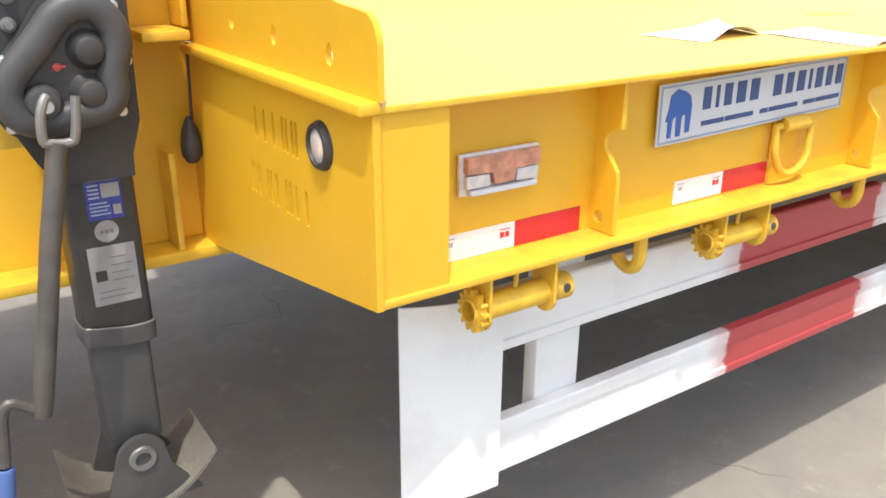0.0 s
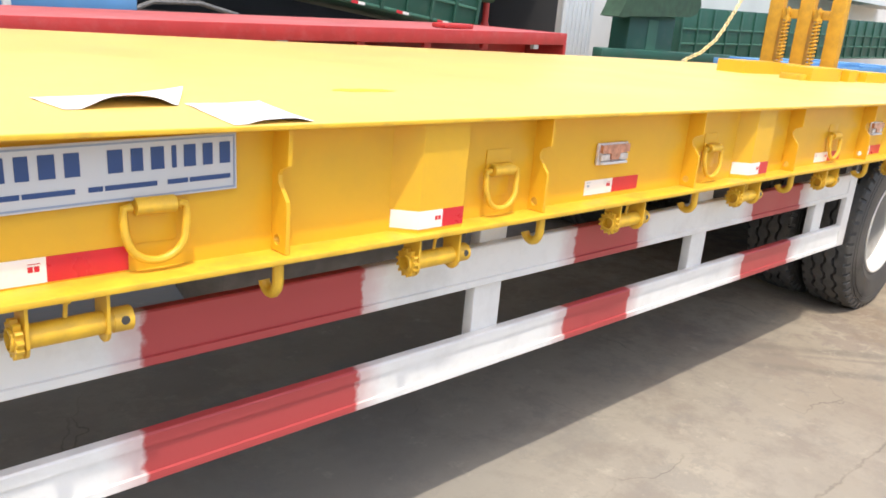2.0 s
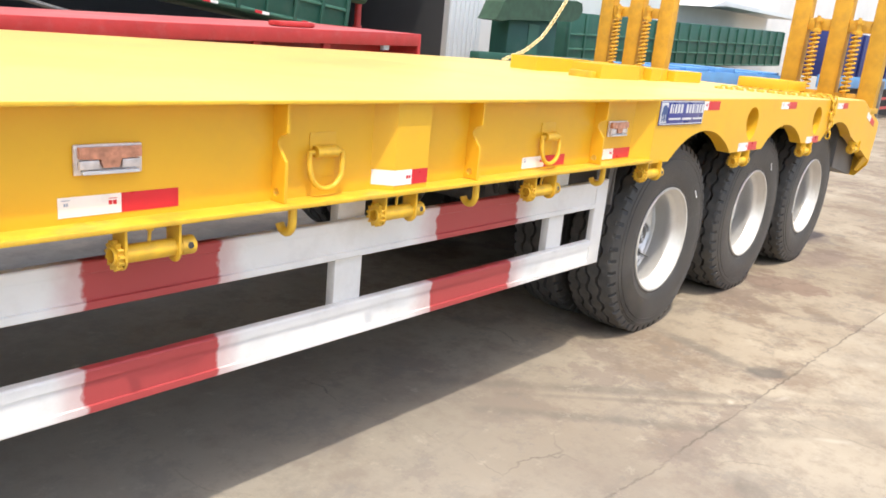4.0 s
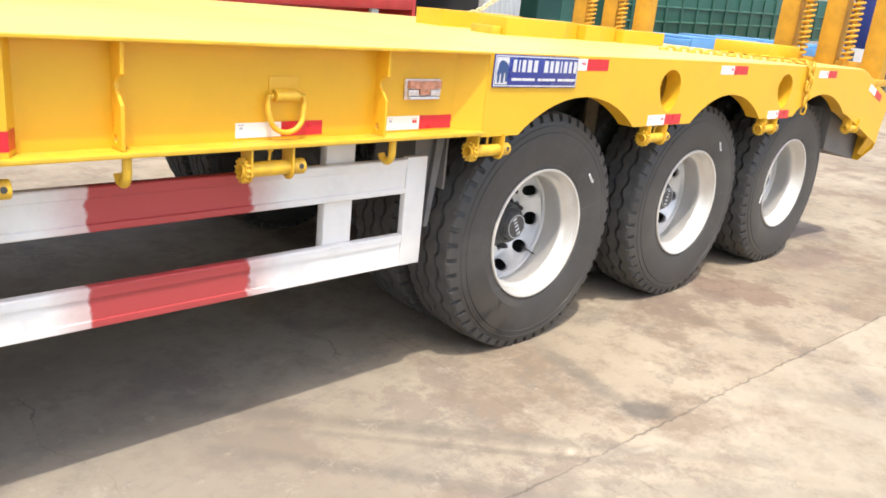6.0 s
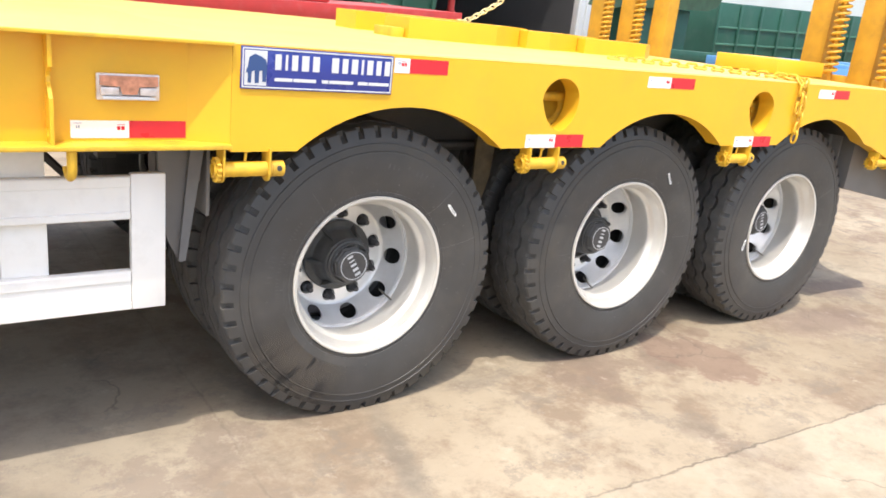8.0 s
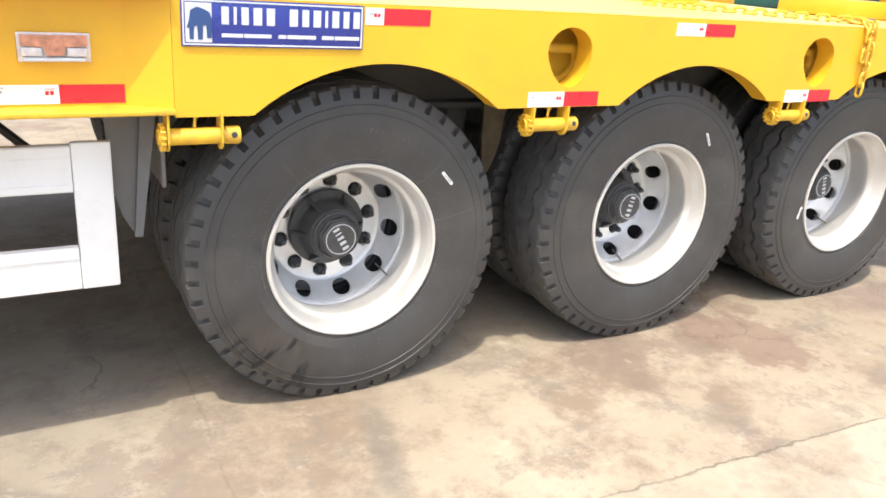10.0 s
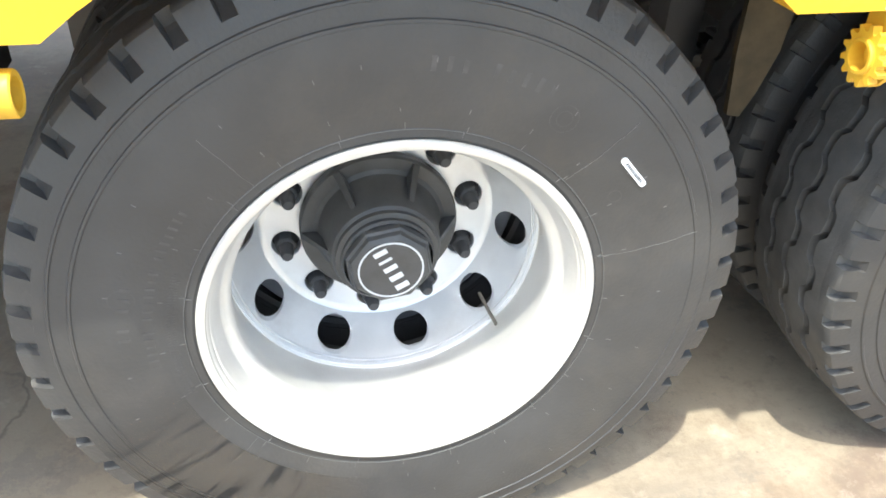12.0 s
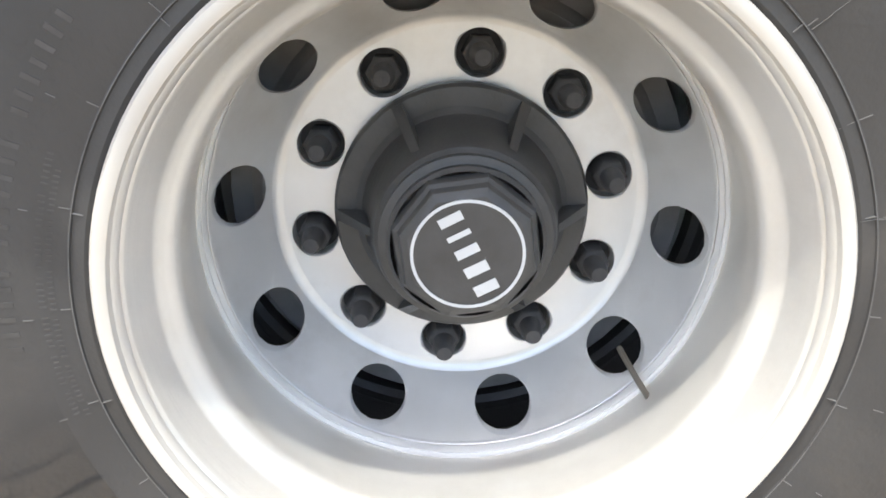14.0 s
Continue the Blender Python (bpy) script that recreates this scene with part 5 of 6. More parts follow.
bars(STICK_INK, -0.021, 0.021, -0.0024, 0.0024, -0.0156, (1, 0.8, 0.8, 0.8, 0.8, 1, 0.8, 0.8, 0.8, 0.8, 0.8, 0.8), 0.7, 0.0004)
STICK_INK = mesh_of("print_bar", STICK_INK, INK)

for i, (x, axle) in enumerate(zip(WHEEL_X, AXLES)):
    for sgn in (1, -1):
        # the far side mirrors the near one by a half turn
        y = FACE if sgn > 0 else WIDE - FACE
        spin = Matrix.Rotation(0 if sgn > 0 else math.pi, 4, "Z") @ Matrix.Rotation(radians((0, 41, 16)[i]) if sgn > 0 else radians(25 * i), 4, "Y")
        w = part("wheel", DISC, None, trailer, "silver dished truck wheel with a new black tyre", Matrix.Translation((x, y, axle)) @ spin)
        part("tyre", TYRE, None, w, "black rubber tyre with zigzag tread")
        part("rim_lip", LIP, None, w)
        part("weld_bead", WELD, None, w)
        part("hub", HUBM, None, w, "black ribbed wheel hub")
        part("hub_cap", CAPM, None, w, "black eight-sided hub cap")
        part("cap_print", PRINTM, None, w, "white ring and lettering bars")
        part("valve_cap", VALVE_CAP, None, part("valve_stem", VALVE, None, w))
        part("brake_drum", DRUM, None, w)
        for k in range(6):
            part("hub_rib", RIBM, None, w, at=Matrix.Rotation(-radians(60 * k + 62), 4, "Y"))
        for k in range(10):
            a = 2 * math.pi * k / 10 + radians(12.7)
            part("wheel_nut", NUTM, None, w, at=Matrix.Translation((0.1713 * math.cos(a), 0.0085, 0.1713 * math.sin(a))))
        if sgn > 0 and i == 0:
            film = bmesh.new()
            rings_ = []
            for r in [q for q, _ in SIDE if 0.34 < q < 0.516]:
                rings_.append([film.verts.new((r * math.cos(radians(186 + 2 * k)), wall(r) - 0.0016, r * math.sin(radians(186 + 2 * k)))) for k in range(46)])
            for qa, qb in zip(rings_, rings_[1:]):
                for k in range(45):
                    film.faces.new((qa[k], qa[k + 1], qb[k + 1], qb[k]))
            part("mud_smear", film, MUD, w, "brown dried mud brushed on the sidewall")
        if sgn > 0:
            ax, az = ((0.326, 0.238), (0.232, 0.315), (-0.345, -0.068))[i]
            lean = Matrix.Rotation(radians((49, 62, -77)[i]), 4, "Y")
            label = part("tyre_sticker", STICK, None, w, "small white label", spin.inverted() @ Matrix.Translation((ax, 0, az)) @ lean)
            part("print_bar", STICK_INK, None, label)
        inner = part("inner_wheel", DISC, None, trailer, "inner dual wheel in shade", Matrix.Translation((x, y + sgn * 0.650, axle)) @ Matrix.Rotation(math.pi if sgn > 0 else 0, 4, "Z"))
        part("tyre", TYRE, None, inner)
    bm = bmesh.new()
    rod(bm, (x, 0.55, axle), (x, WIDE - 0.55, axle), 0.075, 16)
    part("axle", bm, CHASSIS, trailer)
for y in (0.97, 2.03):
    for x in WHEEL_X:
        bm = bmesh.new()
        for k in range(4):
            box(bm, x - 0.5 + 0.05 * k, x + 0.5 - 0.05 * k, y - 0.04, y + 0.04, 0.625 + 0.014 * k, 0.638 + 0.014 * k)
        box(bm, x - 0.56, x - 0.47, y - 0.05, y + 0.05, 0.61, 0.88)
        part("leaf_spring", bm, CHASSIS, trailer)

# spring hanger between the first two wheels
# yellow steel coloured dark brown, so the shade is in the colour
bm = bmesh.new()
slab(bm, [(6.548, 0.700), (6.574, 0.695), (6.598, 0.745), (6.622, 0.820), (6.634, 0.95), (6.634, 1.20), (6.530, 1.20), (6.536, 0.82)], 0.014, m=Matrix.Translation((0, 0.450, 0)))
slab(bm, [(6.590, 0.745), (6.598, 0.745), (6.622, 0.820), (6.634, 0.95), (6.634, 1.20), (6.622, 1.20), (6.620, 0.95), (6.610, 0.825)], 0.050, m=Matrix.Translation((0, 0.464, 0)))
part("spring_hanger", bm, HANGER_SHADE_BROWN, trailer, "dusty spring hanger, its yellow darkened to brown for the shade")

# ---- landing leg ----
LX, LY = -0.2555, 0.700
FRONT = LY - 0.060
GEAR_X, GEAR_Z = -0.0145, 0.0195
leg = thing("landing_leg", "black steel landing leg with gearbox, crank handle and pivoting foot", "landing gear")
bm = bmesh.new()
rounded_box(bm, LX - 0.066, LX + 0.068, FRONT, LY + 0.062, 0.80, 1.42, 0.014, segments=3)
body = part("outer_column", bm, BLACK, leg)
bm = bmesh.new()
rounded_box(bm, LX - 0.058, LX + 0.056, LY - 0.053, LY + 0.052, 0.535, 0.80, 0.014, segments=3)
part("inner_column", bm, SATIN_BLACK, leg)
# the collar droops at the front and rises at its corner
bm = bmesh.new()
ring = []
for q in range(41):
    a = 2 * math.pi * q / 40
    c, d = math.cos(a), math.sin(a)
    k = (abs(c) ** 8 + abs(d) ** 8) ** -0.125
    ring.append((c * k, d * k))
loops = []
for grow, z in ((0.0, 0.780), (0.0045, 0.782), (0.0055, 0.818), (0.0045, 0.822), (-0.002, 0.822)):
    loops.append([bm.verts.new((LX + 0.001 + u * (0.067 + grow), LY + 0.001 + v * (0.061 + grow), z + 0.012 * max(-u - v - 0.75, 0))) for u, v in ring[:-1]])
for a, b in zip(loops, loops[1:]):
    for q in range(40):
        bm.faces.new((a[q], a[(q + 1) % 40], b[(q + 1) % 40], b[q]))
part("collar", bm, SATIN_BLACK, leg, sharp=50)
bm = bmesh.new()
tube(bm, [(LX + 0.001 + u * 0.0705, LY + 0.001 + v * 0.0645, 0.8225 + 0.012 * max(-u - v - 0.75, 0)) for u, v in ring[:-1]], 0.0022, 6, True)
part("collar_edge", bm, GREY_STEEL, leg)
bm = bmesh.new()
cover_line = [(-0.392, 1.285, 0), (-0.386, 1.335, 0), (-0.352, 1.376, 0), (-0.318, 1.418, 0), (-0.292, 1.452, 0), (-0.250, 1.466, 0), (-0.208, 1.464, 0), (-0.172, 1.440, 0), (-0.157, 1.395, 0),
              (-0.162, 1.345, 0), (-0.172, 1.310, 0), (-0.176, 1.262, 0), (-0.205, 1.232, 0), (-0.270, 1.226, 0), (-0.345, 1.218, 0), (-0.382, 1.242, 0)]
cover = [(q.x + GEAR_X, q.y + GEAR_Z) for q in smooth_line(cover_line, 3, True)]
slab(bm, cover, 0.035, m=Matrix.Translation((0, 0.590, 0)))
gear = part("gearbox", bm, BLACK, leg, "black gearbox cover with a rounded ridge and two bosses", sharp=25)
# the cover's ridge: a broad rounded welt that runs all round and swells out of the plate
bm = bmesh.new()
ridge = [(-0.350, 1.256), (-0.368, 1.284), (-0.366, 1.316), (-0.346, 1.343), (-0.320, 1.370), (-0.296, 1.398), (-0.273, 1.424), (-0.247, 1.438), (-0.219, 1.439), (-0.197, 1.424), (-0.183, 1.398),
         (-0.182, 1.370), (-0.190, 1.345), (-0.196, 1.322), (-0.196, 1.297), (-0.207, 1.272), (-0.232, 1.259), (-0.272, 1.254), (-0.315, 1.247)]
line = smooth_line([(x + GEAR_X, 0.590, z + GEAR_Z) for x, z in ridge], 3, True)
loops = []
for q in range(len(line)):
    way = (line[(q + 1) % len(line)] - line[q - 1]).normalized()
    side = Vector((way.z, 0, -way.x))
    loops.append([bm.verts.new(line[q] + side * 0.027 * math.cos(a) + Vector((0, -0.026 * max(math.sin(a), 0) ** 0.8, 0))) for a in [math.pi * e / 10 for e in range(11)]])
for q in range(len(line)):
    a, b = loops[q], loops[(q + 1) % len(line)]
    for e in range(10):
        bm.faces.new((a[e], b[e], b[e + 1], a[e + 1]))
bmesh.ops.recalc_face_normals(bm, faces=bm.faces)
part("ridge", bm, SATIN_BLACK, gear, sharp=60)
for cx, cz, r in ((-0.246, 1.386, 0.030), (-0.252, 1.312, 0.029)):
    bm = bmesh.new()
    revolve(bm, [(0.0, -0.028), (r * 0.62, -0.028), (r * 0.78, -0.025), (r * 0.90, -0.014), (r * 1.08, -0.004), (r * 1.2, 0.0)], 28, "Y", Matrix.Translation((cx, 0.590, cz)))
    part("boss", bm, BLACK, gear)
bolt = bmesh.new()
revolve(bolt, [(0.0, -0.009), (0.0055, -0.009), (0.0070, -0.007), (0.0070, -0.002), (0.0095, -0.0015), (0.0098, 0.0)], 12, "Y")
bolt = mesh_of("bolt", bolt, STEEL)
for x, z in ((-0.308, 1.446), (-0.194, 1.458), (-0.379, 1.376), (-0.385, 1.262), (-0.182, 1.363), (-0.202, 1.273), (-0.281, 1.266)):
    part("bolt", bolt, None, gear, at=Matrix.Translation((x, 0.589, z)))
bm = bmesh.new()
slab(bm, [(LX - 0.066, 1.14), (LX + 0.068, 1.14), (LX + 0.070, 1.183), (-0.175, 1.215), (-0.165, 1.247), (-0.158, 1.62), (-0.420, 1.62), (-0.410, 1.279), (-0.376, 1.236), (-0.352, 1.185)], 0.055, m=Matrix.Translation((0, 0.626, 0)))
part("gearbox_back", bm, BLACK, leg)
bm = bmesh.new()
revolve(bm, [(0.0, -0.052), (0.010, -0.052), (0.012, -0.048), (0.013, 0.0)], 14, "Y", Matrix.Translation((-0.331, 0.590, 1.301)))
part("crank_shaft", bm, STEEL, leg)
bm = bmesh.new()
revolve(bm, [(0.0125, -0.030), (0.024, -0.028), (0.030, -0.018), (0.034, 0.0)], 24, "Y", Matrix.Translation((-0.331, 0.590, 1.301)))
part("shaft_housing", bm, SATIN_BLACK, gear)
for x, z in ((-0.353, 1.476), (-0.358, 1.430)):
    bm = bmesh.new()
    revolve(bm, [(0.0, -0.018), (0.007, -0.018), (0.0085, -0.013), (0.0085, -0.007), (0.0125, -0.006), (0.013, 0.0)], 12, "Y", Matrix.Translation((x, 0.626, z)))
    part("flange_nut", bm, GREY_STEEL, leg)
bm = bmesh.new()
revolve(bm, [(0.0, -0.006), (0.007, -0.005), (0.008, 0.0)], 10, "Y", Matrix.Translation((-0.300, 0.588, 1.360)))
box(bm, -0.298, -0.286, 0.583, 0.586, 1.3585, 1.3625)
part("red_plug", bm, RED, gear)
bm = bmesh.new()
tube(bm, smooth_line([(-0.324, 0.545, 1.240), (-0.345, 0.545, 1.145), (-0.366, 0.545, 1.053), (-0.397, 0.545, 0.894), (-0.424, 0.545, 0.765), (-0.432, 0.545, 0.730)], 3), 0.0185, 16)
crank = part("crank_handle", bm, CRANK_STEEL, leg, "worn dark grey folding crank handle with a blue grip")
bm = bmesh.new()
tube(bm, smooth_line([(-0.428, 0.545, 0.744), (-0.448, 0.545, 0.750), (-0.466, 0.545, 0.764), (-0.482, 0.545, 0.770), (-0.496, 0.545, 0.752), (-0.503, 0.545, 0.700), (-0.510, 0.545, 0.645)], 3), 0.0115, 10)
part("crank_end", bm, CRANK_STEEL, crank)
bm = bmesh.new()
revolve(bm, [(0.0115, 0.072), (0.0165, 0.070), (0.018, 0.064), (0.0185, -0.064), (0.0165, -0.071), (0.0, -0.072)], 18, "Z", Matrix.Translation((-0.521, 0.545, 0.570)) @ Matrix.Rotation(radians(8), 4, "Y"))
part("grip", bm, GRIP_BLUE, crank, "blue plastic grip")
bm = bmesh.new()
tube(bm, smooth_line([(-0.329, 0.548, 1.318), (-0.337, 0.541, 1.308), (-0.345, 0.538, 1.285), (-0.347, 0.538, 1.250), (-0.340, 0.538, 1.240), (-0.304, 0.538, 1.238), (-0.296, 0.538, 1.248), (-0.290, 0.538, 1.278), (-0.285, 0.540, 1.316)], 3), 0.0085, 10)
part("yoke", bm, GREY_STEEL, crank)
# foot: two ears on a curved shoe
PX, PZ = LX - 0.0015, 0.519
bm = bmesh.new()
revolve(bm, [(0.017, -0.092), (0.027, -0.092), (0.030, -0.088), (0.030, 0.092), (0.017, 0.092), (0.017, -0.092)], 24, "Y", Matrix.Translation((PX, LY, PZ)))
part("foot_pivot", bm, GREY_STEEL, leg)
ear = [(-0.092, 0.400), (-0.072, 0.462)] + arc(0.0, PZ, 0.052, 160, 20, 10) + [(0.060, 0.478), (0.120, 0.395)]
for y in (LY - 0.085, LY + 0.071):
    bm = bmesh.new()
    slab(bm, [(PX + a, c) for a, c in ear], 0.014, m=Matrix.Translation((0, y, 0)))
    part("foot_ear", bm, SATIN_BLACK, leg, sharp=40)
bm = bmesh.new()
shoe = [(PX - 0.155 + 0.0258 * i, 0.395 + 0.100 * abs(i / 6 - 1) ** 2.0) for i in range(13)]
slab(bm, shoe + [(x, z - 0.010) for x, z in reversed(shoe)], 0.20, m=Matrix.Translation((0, LY - 0.100, 0)))
part("foot_shoe", bm, DUSTY_STEEL, leg, "curved dusty steel shoe")
for x0, x1, z0, z1, mat, lab in ((-0.282, -0.216, 1.058, 1.158, PLATE_BLUE, "blue maker's label"), (-0.295, -0.206, 0.880, 1.004, LABEL_GREY, "dull grey data label")):
    bm = bmesh.new()
    box(bm, x0, x1, FRONT - 0.0015, FRONT - 0.0002, z0, z1)
    label = part("label", bm, mat, body, lab)
    if mat is PLATE_BLUE:
        marks = [(0.07, 0.93, 0.78, 0.95, LABEL_GREY), (0.44, 0.95, 0.44, 0.72, LABEL_GREY), (0.72, 0.94, 0.08, 0.28, LABEL_GREY)]
        marks += [(0.08, 0.38, 0.44 + 0.08 * k, 0.475 + 0.08 * k, PLATE_GREY) for k in range(4)] + [(0.08, 0.64 - 0.07 * (k % 2), 0.10 + 0.075 * k, 0.13 + 0.075 * k, PLATE_GREY) for k in range(4)]
    else:
        marks = [(0.10, 0.34, 0.42, 0.60, BLACK)] + [(0.44, 0.92 - 0.1 * (k % 2), 0.40 + 0.13 * k, 0.415 + 0.13 * k, CHASSIS) for k in range(4)] + [(0.12, 0.88, 0.12, 0.135, CHASSIS), (0.12, 0.7, 0.22, 0.235, CHASSIS)]
    for a, c, e, g, tone in marks:
        ink = bmesh.new()
        box(ink, x0 + a * (x1 - x0), x0 + c * (x1 - x0), FRONT - 0.0023, FRONT - 0.0016, z0 + e * (z1 - z0), z0 + g * (z1 - z0))
        part("label_bar", ink, tone, label)
bm = bmesh.new()
revolve(bm, [(0.0, -0.0015), (0.0225, -0.0015), (0.0225, -0.0002)], 24, "Y", Matrix.Translation((-0.253, FRONT, 1.034)))
round_label = part("label", bm, LABEL_GREY, body, "round pale sticker")
bm = bmesh.new()
bars(bm, -0.266, -0.240, 1.030, 1.037, FRONT - 0.0016, (1, 1, 1), 0.3, 0.0007)
part("label_bar", bm, CHASSIS, round_label)

# ---- loading ramps standing at the tail ----
ramp_post = bmesh.new()
rounded_box(ramp_post, -0.06, 0.06, -0.075, 0.075, 0, 1.95, 0.006)
ramp_post = mesh_of("ramp_beam", ramp_post, RAMP_YELLOW)
coil = bmesh.new()
turns, per = 13, 12
tube(coil, [(0.036 * math.cos(2 * math.pi * i / per), 0.036 * math.sin(2 * math.pi * i / per), 0.10 + 0.50 * i / (turns * per)) for i in range(turns * per + 1)], 0.0095, 6)
coil = mesh_of("spring", coil, RAMP_YELLOW)
stem = bmesh.new()
rod(stem, (0, 0, 0.02), (0, 0, 0.74), 0.014, 10)
revolve(stem, [(0.0, 0.60), (0.045, 0.60), (0.045, 0.625), (0.026, 0.63), (0.026, 0.69), (0.040, 0.69), (0.040, 0.72), (0.0, 0.73)], 16, "Z")
stem = mesh_of("spring_rod", stem, RAMP_YELLOW)
for y0 in (0.04, 2.04):
    ramp = thing("loading_ramp", "yellow steel loading ramp folded upright with coil springs", "ramp", "loading ramps at the tail", at=Matrix.Translation((9.50, y0, 1.245)))
    for y in (0.075, 0.415, 0.755):
        part("ramp_beam", ramp_post, None, ramp, at=Matrix.Translation((0, y, 0)))
    for z in (0.0, 0.62, 1.22, 1.82):
        bm = bmesh.new()
        rounded_box(bm, -0.045, 0.045, 0.152, 0.338, z + 0.02, z + 0.12, 0.005)
        part("rung", bm, RAMP_YELLOW, ramp)
        bm = bmesh.new()
        rounded_box(bm, -0.045, 0.045, 0.492, 0.678, z + 0.02, z + 0.12, 0.005)
        part("rung", bm, RAMP_YELLOW, ramp)
    for y in (0.245, 0.585):
        part("spring", coil, None, ramp, at=Matrix.Translation((-0.10, y, 0.02)))
        part("spring_rod", stem, None, ramp, at=Matrix.Translation((-0.10, y, 0.02)))
    bm = bmesh.new()
    rounded_box(bm, -0.16, 0.07, -0.02, 0.85, -0.03, 0.018, 0.006)
    part("hinge_plate", bm, RAMP_YELLOW, ramp)
bm = bmesh.new()
rounded_box(bm, 8.72, 9.20, 0.55, 0.98, 1.347, 1.43, 0.004)
part("hinge_box", bm, YELLOW, trailer)
bm = bmesh.new()
rounded_box(bm, 9.585, 9.63, 0.028, 0.16, 1.10, 1.50, 0.006)
part("lamp_bracket", bm, GREY_STEEL, trailer)

# ---- chains ----
link = bmesh.new()
oval = [(0.016 * math.cos(a) + (0.013 if math.cos(a) > 0 else -0.013), 0.016 * math.sin(a), 0) for a in [2 * math.pi * (i + 0.5) / 12 for i in range(12)]]
tube(link, oval, 0.0058, 6, closed=True)
LINKS = {m.name: mesh_of("link", link.copy(), m) for m in (YELLOW_WORN, CHAIN_ZINC)}
link.free()


def chain(points, mat, label, pitch=0.043):
    """Links laid one after another along a line of points."""
    ob = thing("chain", label, "chain", at=Matrix.Translation(points[0]))
    org = Vector(points[0])
    k = 0
    left = 0.0
    for a, b in zip(points, points[1:]):
        a, b = Vector(a), Vector(b)
        d = (b - a).normalized()
        s = left
        while s < (b - a).length:
            q = d.to_track_quat("X", "Z").to_matrix().to_4x4()
            part("link", LINKS[mat.name], None, ob, at=Matrix.Translation(a + d * s - org) @ q @ Matrix.Rotation(radians(90 if k % 2 else 12), 4, "X"))
            s += pitch
            k += 1
        left = s - (b - a).length
    return ob


chain([(7.93, 2.94, 1.364), (8.24, 2.94, 1.45), (8.50, 2.94, 1.59), (8.64, 2.94, 1.72), (8.80, 2.94, 1.90), (8.99, 2.94, 2.13), (9.30, 2.93, 2.52), (9.44, 2.93, 2.90)], CHAIN_ZINC, "slack pale brassy chain running from deck to ramp")
chain([(7.45, 0.62, 1.360), (7.75, 0.40, 1.360), (7.98, 0.22, 1.360), (8.10, 0.08, 1.362), (8.155, 0.008, 1.345), (8.165, 0.006, 1.22), (8.150, 0.006, 1.075)], YELLOW_WORN,
      "yellow-painted chain hanging over the deck edge")
chain([(8.105, 0.10, 1.362), (8.12, 0.03, 1.358), (8.128, 0.008, 1.33), (8.118, 0.006, 1.19)], YELLOW_WORN, "short yellow-painted chain end over the deck edge")

# ---- papers on the deck ----
def sheet(corners, curl, label):
    bm = bmesh.new()
    nx, ny = 16, 12
    a, b, c, d = [Vector(q) for q in corners]
    grid = []
    for j in range(ny + 1):
        for i in range(nx + 1):
            u, v = i / nx, j / ny
            p = (a * (1 - u) + b * u) * (1 - v) + (d * (1 - u) + c * u) * v
            z = 0.002 + curl * max(0.0, 1.0 - ((u - 0.55) / 0.42) ** 2) * (1 - v) ** 1.6 + 0.6 * curl * u ** 4 * v ** 3 + 0.003 * noise.noise(Vector((u * 3 + a.x, v * 3, 0)))
            grid.append(bm.verts.new((p.x, p.y, max(z, 0.002))))
    for j in range(ny):
        for i in range(nx):
            k = j * (nx + 1) + i
            bm.faces.new((grid[k], grid[k + 1], grid[k + nx + 2], grid[k + nx + 1]))
    one = part("paper", bm, PAPER, at=Matrix.Translation((0, 0, DECK)), sharp=0)
    return tagged(one, label, "paper", "papers on the deck")


sheet(((0.975, 0.245), (1.225, 0.278), (1.345, 0.505), (0.965, 0.430)), 0.026, "curled white paper sheet lying on the yellow deck")
sheet(((1.210, 0.003), (1.408, 0.014), (1.440, 0.300), (1.255, 0.312)), 0.009, "flat white paper sheet near the deck edge")

# ---- red flatbed trailer behind ----
red = thing("flatbed_trailer", "faded red flatbed trailer parked behind the yellow one", "trailer",
            at=Matrix.Translation((10.9, 0, 1.478)) @ Matrix.Rotation(radians(-1.5), 4, "Y") @ Matrix.Translation((-10.9, 0, -1.478)))
bm = bmesh.new()
rounded_box(bm, -4.0, 10.9, 6.88, 9.4, 1.44, 1.475, 0.008)
part("deck", bm, RED_DECK, red, "faded pinkish red deck boards")
bm = bmesh.new()
rounded_box(bm, -4.0, 10.91, 6.86, 6.88, 1.295, 1.478, 0.004)
part("side_rail", bm, RED, red)
bm = bmesh.new()
rounded_box(bm, 10.90, 10.96, 6.86, 9.4, 1.02, 1.478, 0.004)
part("end_plate", bm, RED, red)
for y in (7.6, 8.6):
    bm = bmesh.new()
    box(bm, -4, 10.8, y, y + 0.12, 0.95, 1.43)
    part("main_beam", bm, RED, red)
for k in range(13):
    x = -3.6 + 1.15 * k
    bm = bmesh.new()
    rounded_box(bm, x, x + 0.12, 6.90, 6.97, 1.225, 1.42, 0.004)
    part("stake_pocket", bm, RED if k % 4 else PLATE_WHITE, red)
bm = bmesh.new()
rounded_box(bm, 8.55, 9.15, 7.2, 7.5, 1.476, 1.55, 0.03)
part("toolbox", bm, RED, red)
for x in (6.6, 7.9, 9.2):
    for y, r in ((6.95, 0), (9.3, math.pi)):
        w = part("wheel", DISC, None, red, at=Matrix.Translation((x, y, AXLE + 0.0262 * (10.9 - x))) @ Matrix.Rotation(r, 4, "Z"))
        part("tyre", TYRE, None, w)
bm = bmesh.new()
rounded_box(bm, -1.6, -1.45, 7.3, 7.45, 0.325, 0.96, 0.01)
rounded_box(bm, -1.6, -1.45, 8.8, 8.95, 0.325, 0.96, 0.01)
part("landing_legs", bm, CHASSIS, red)


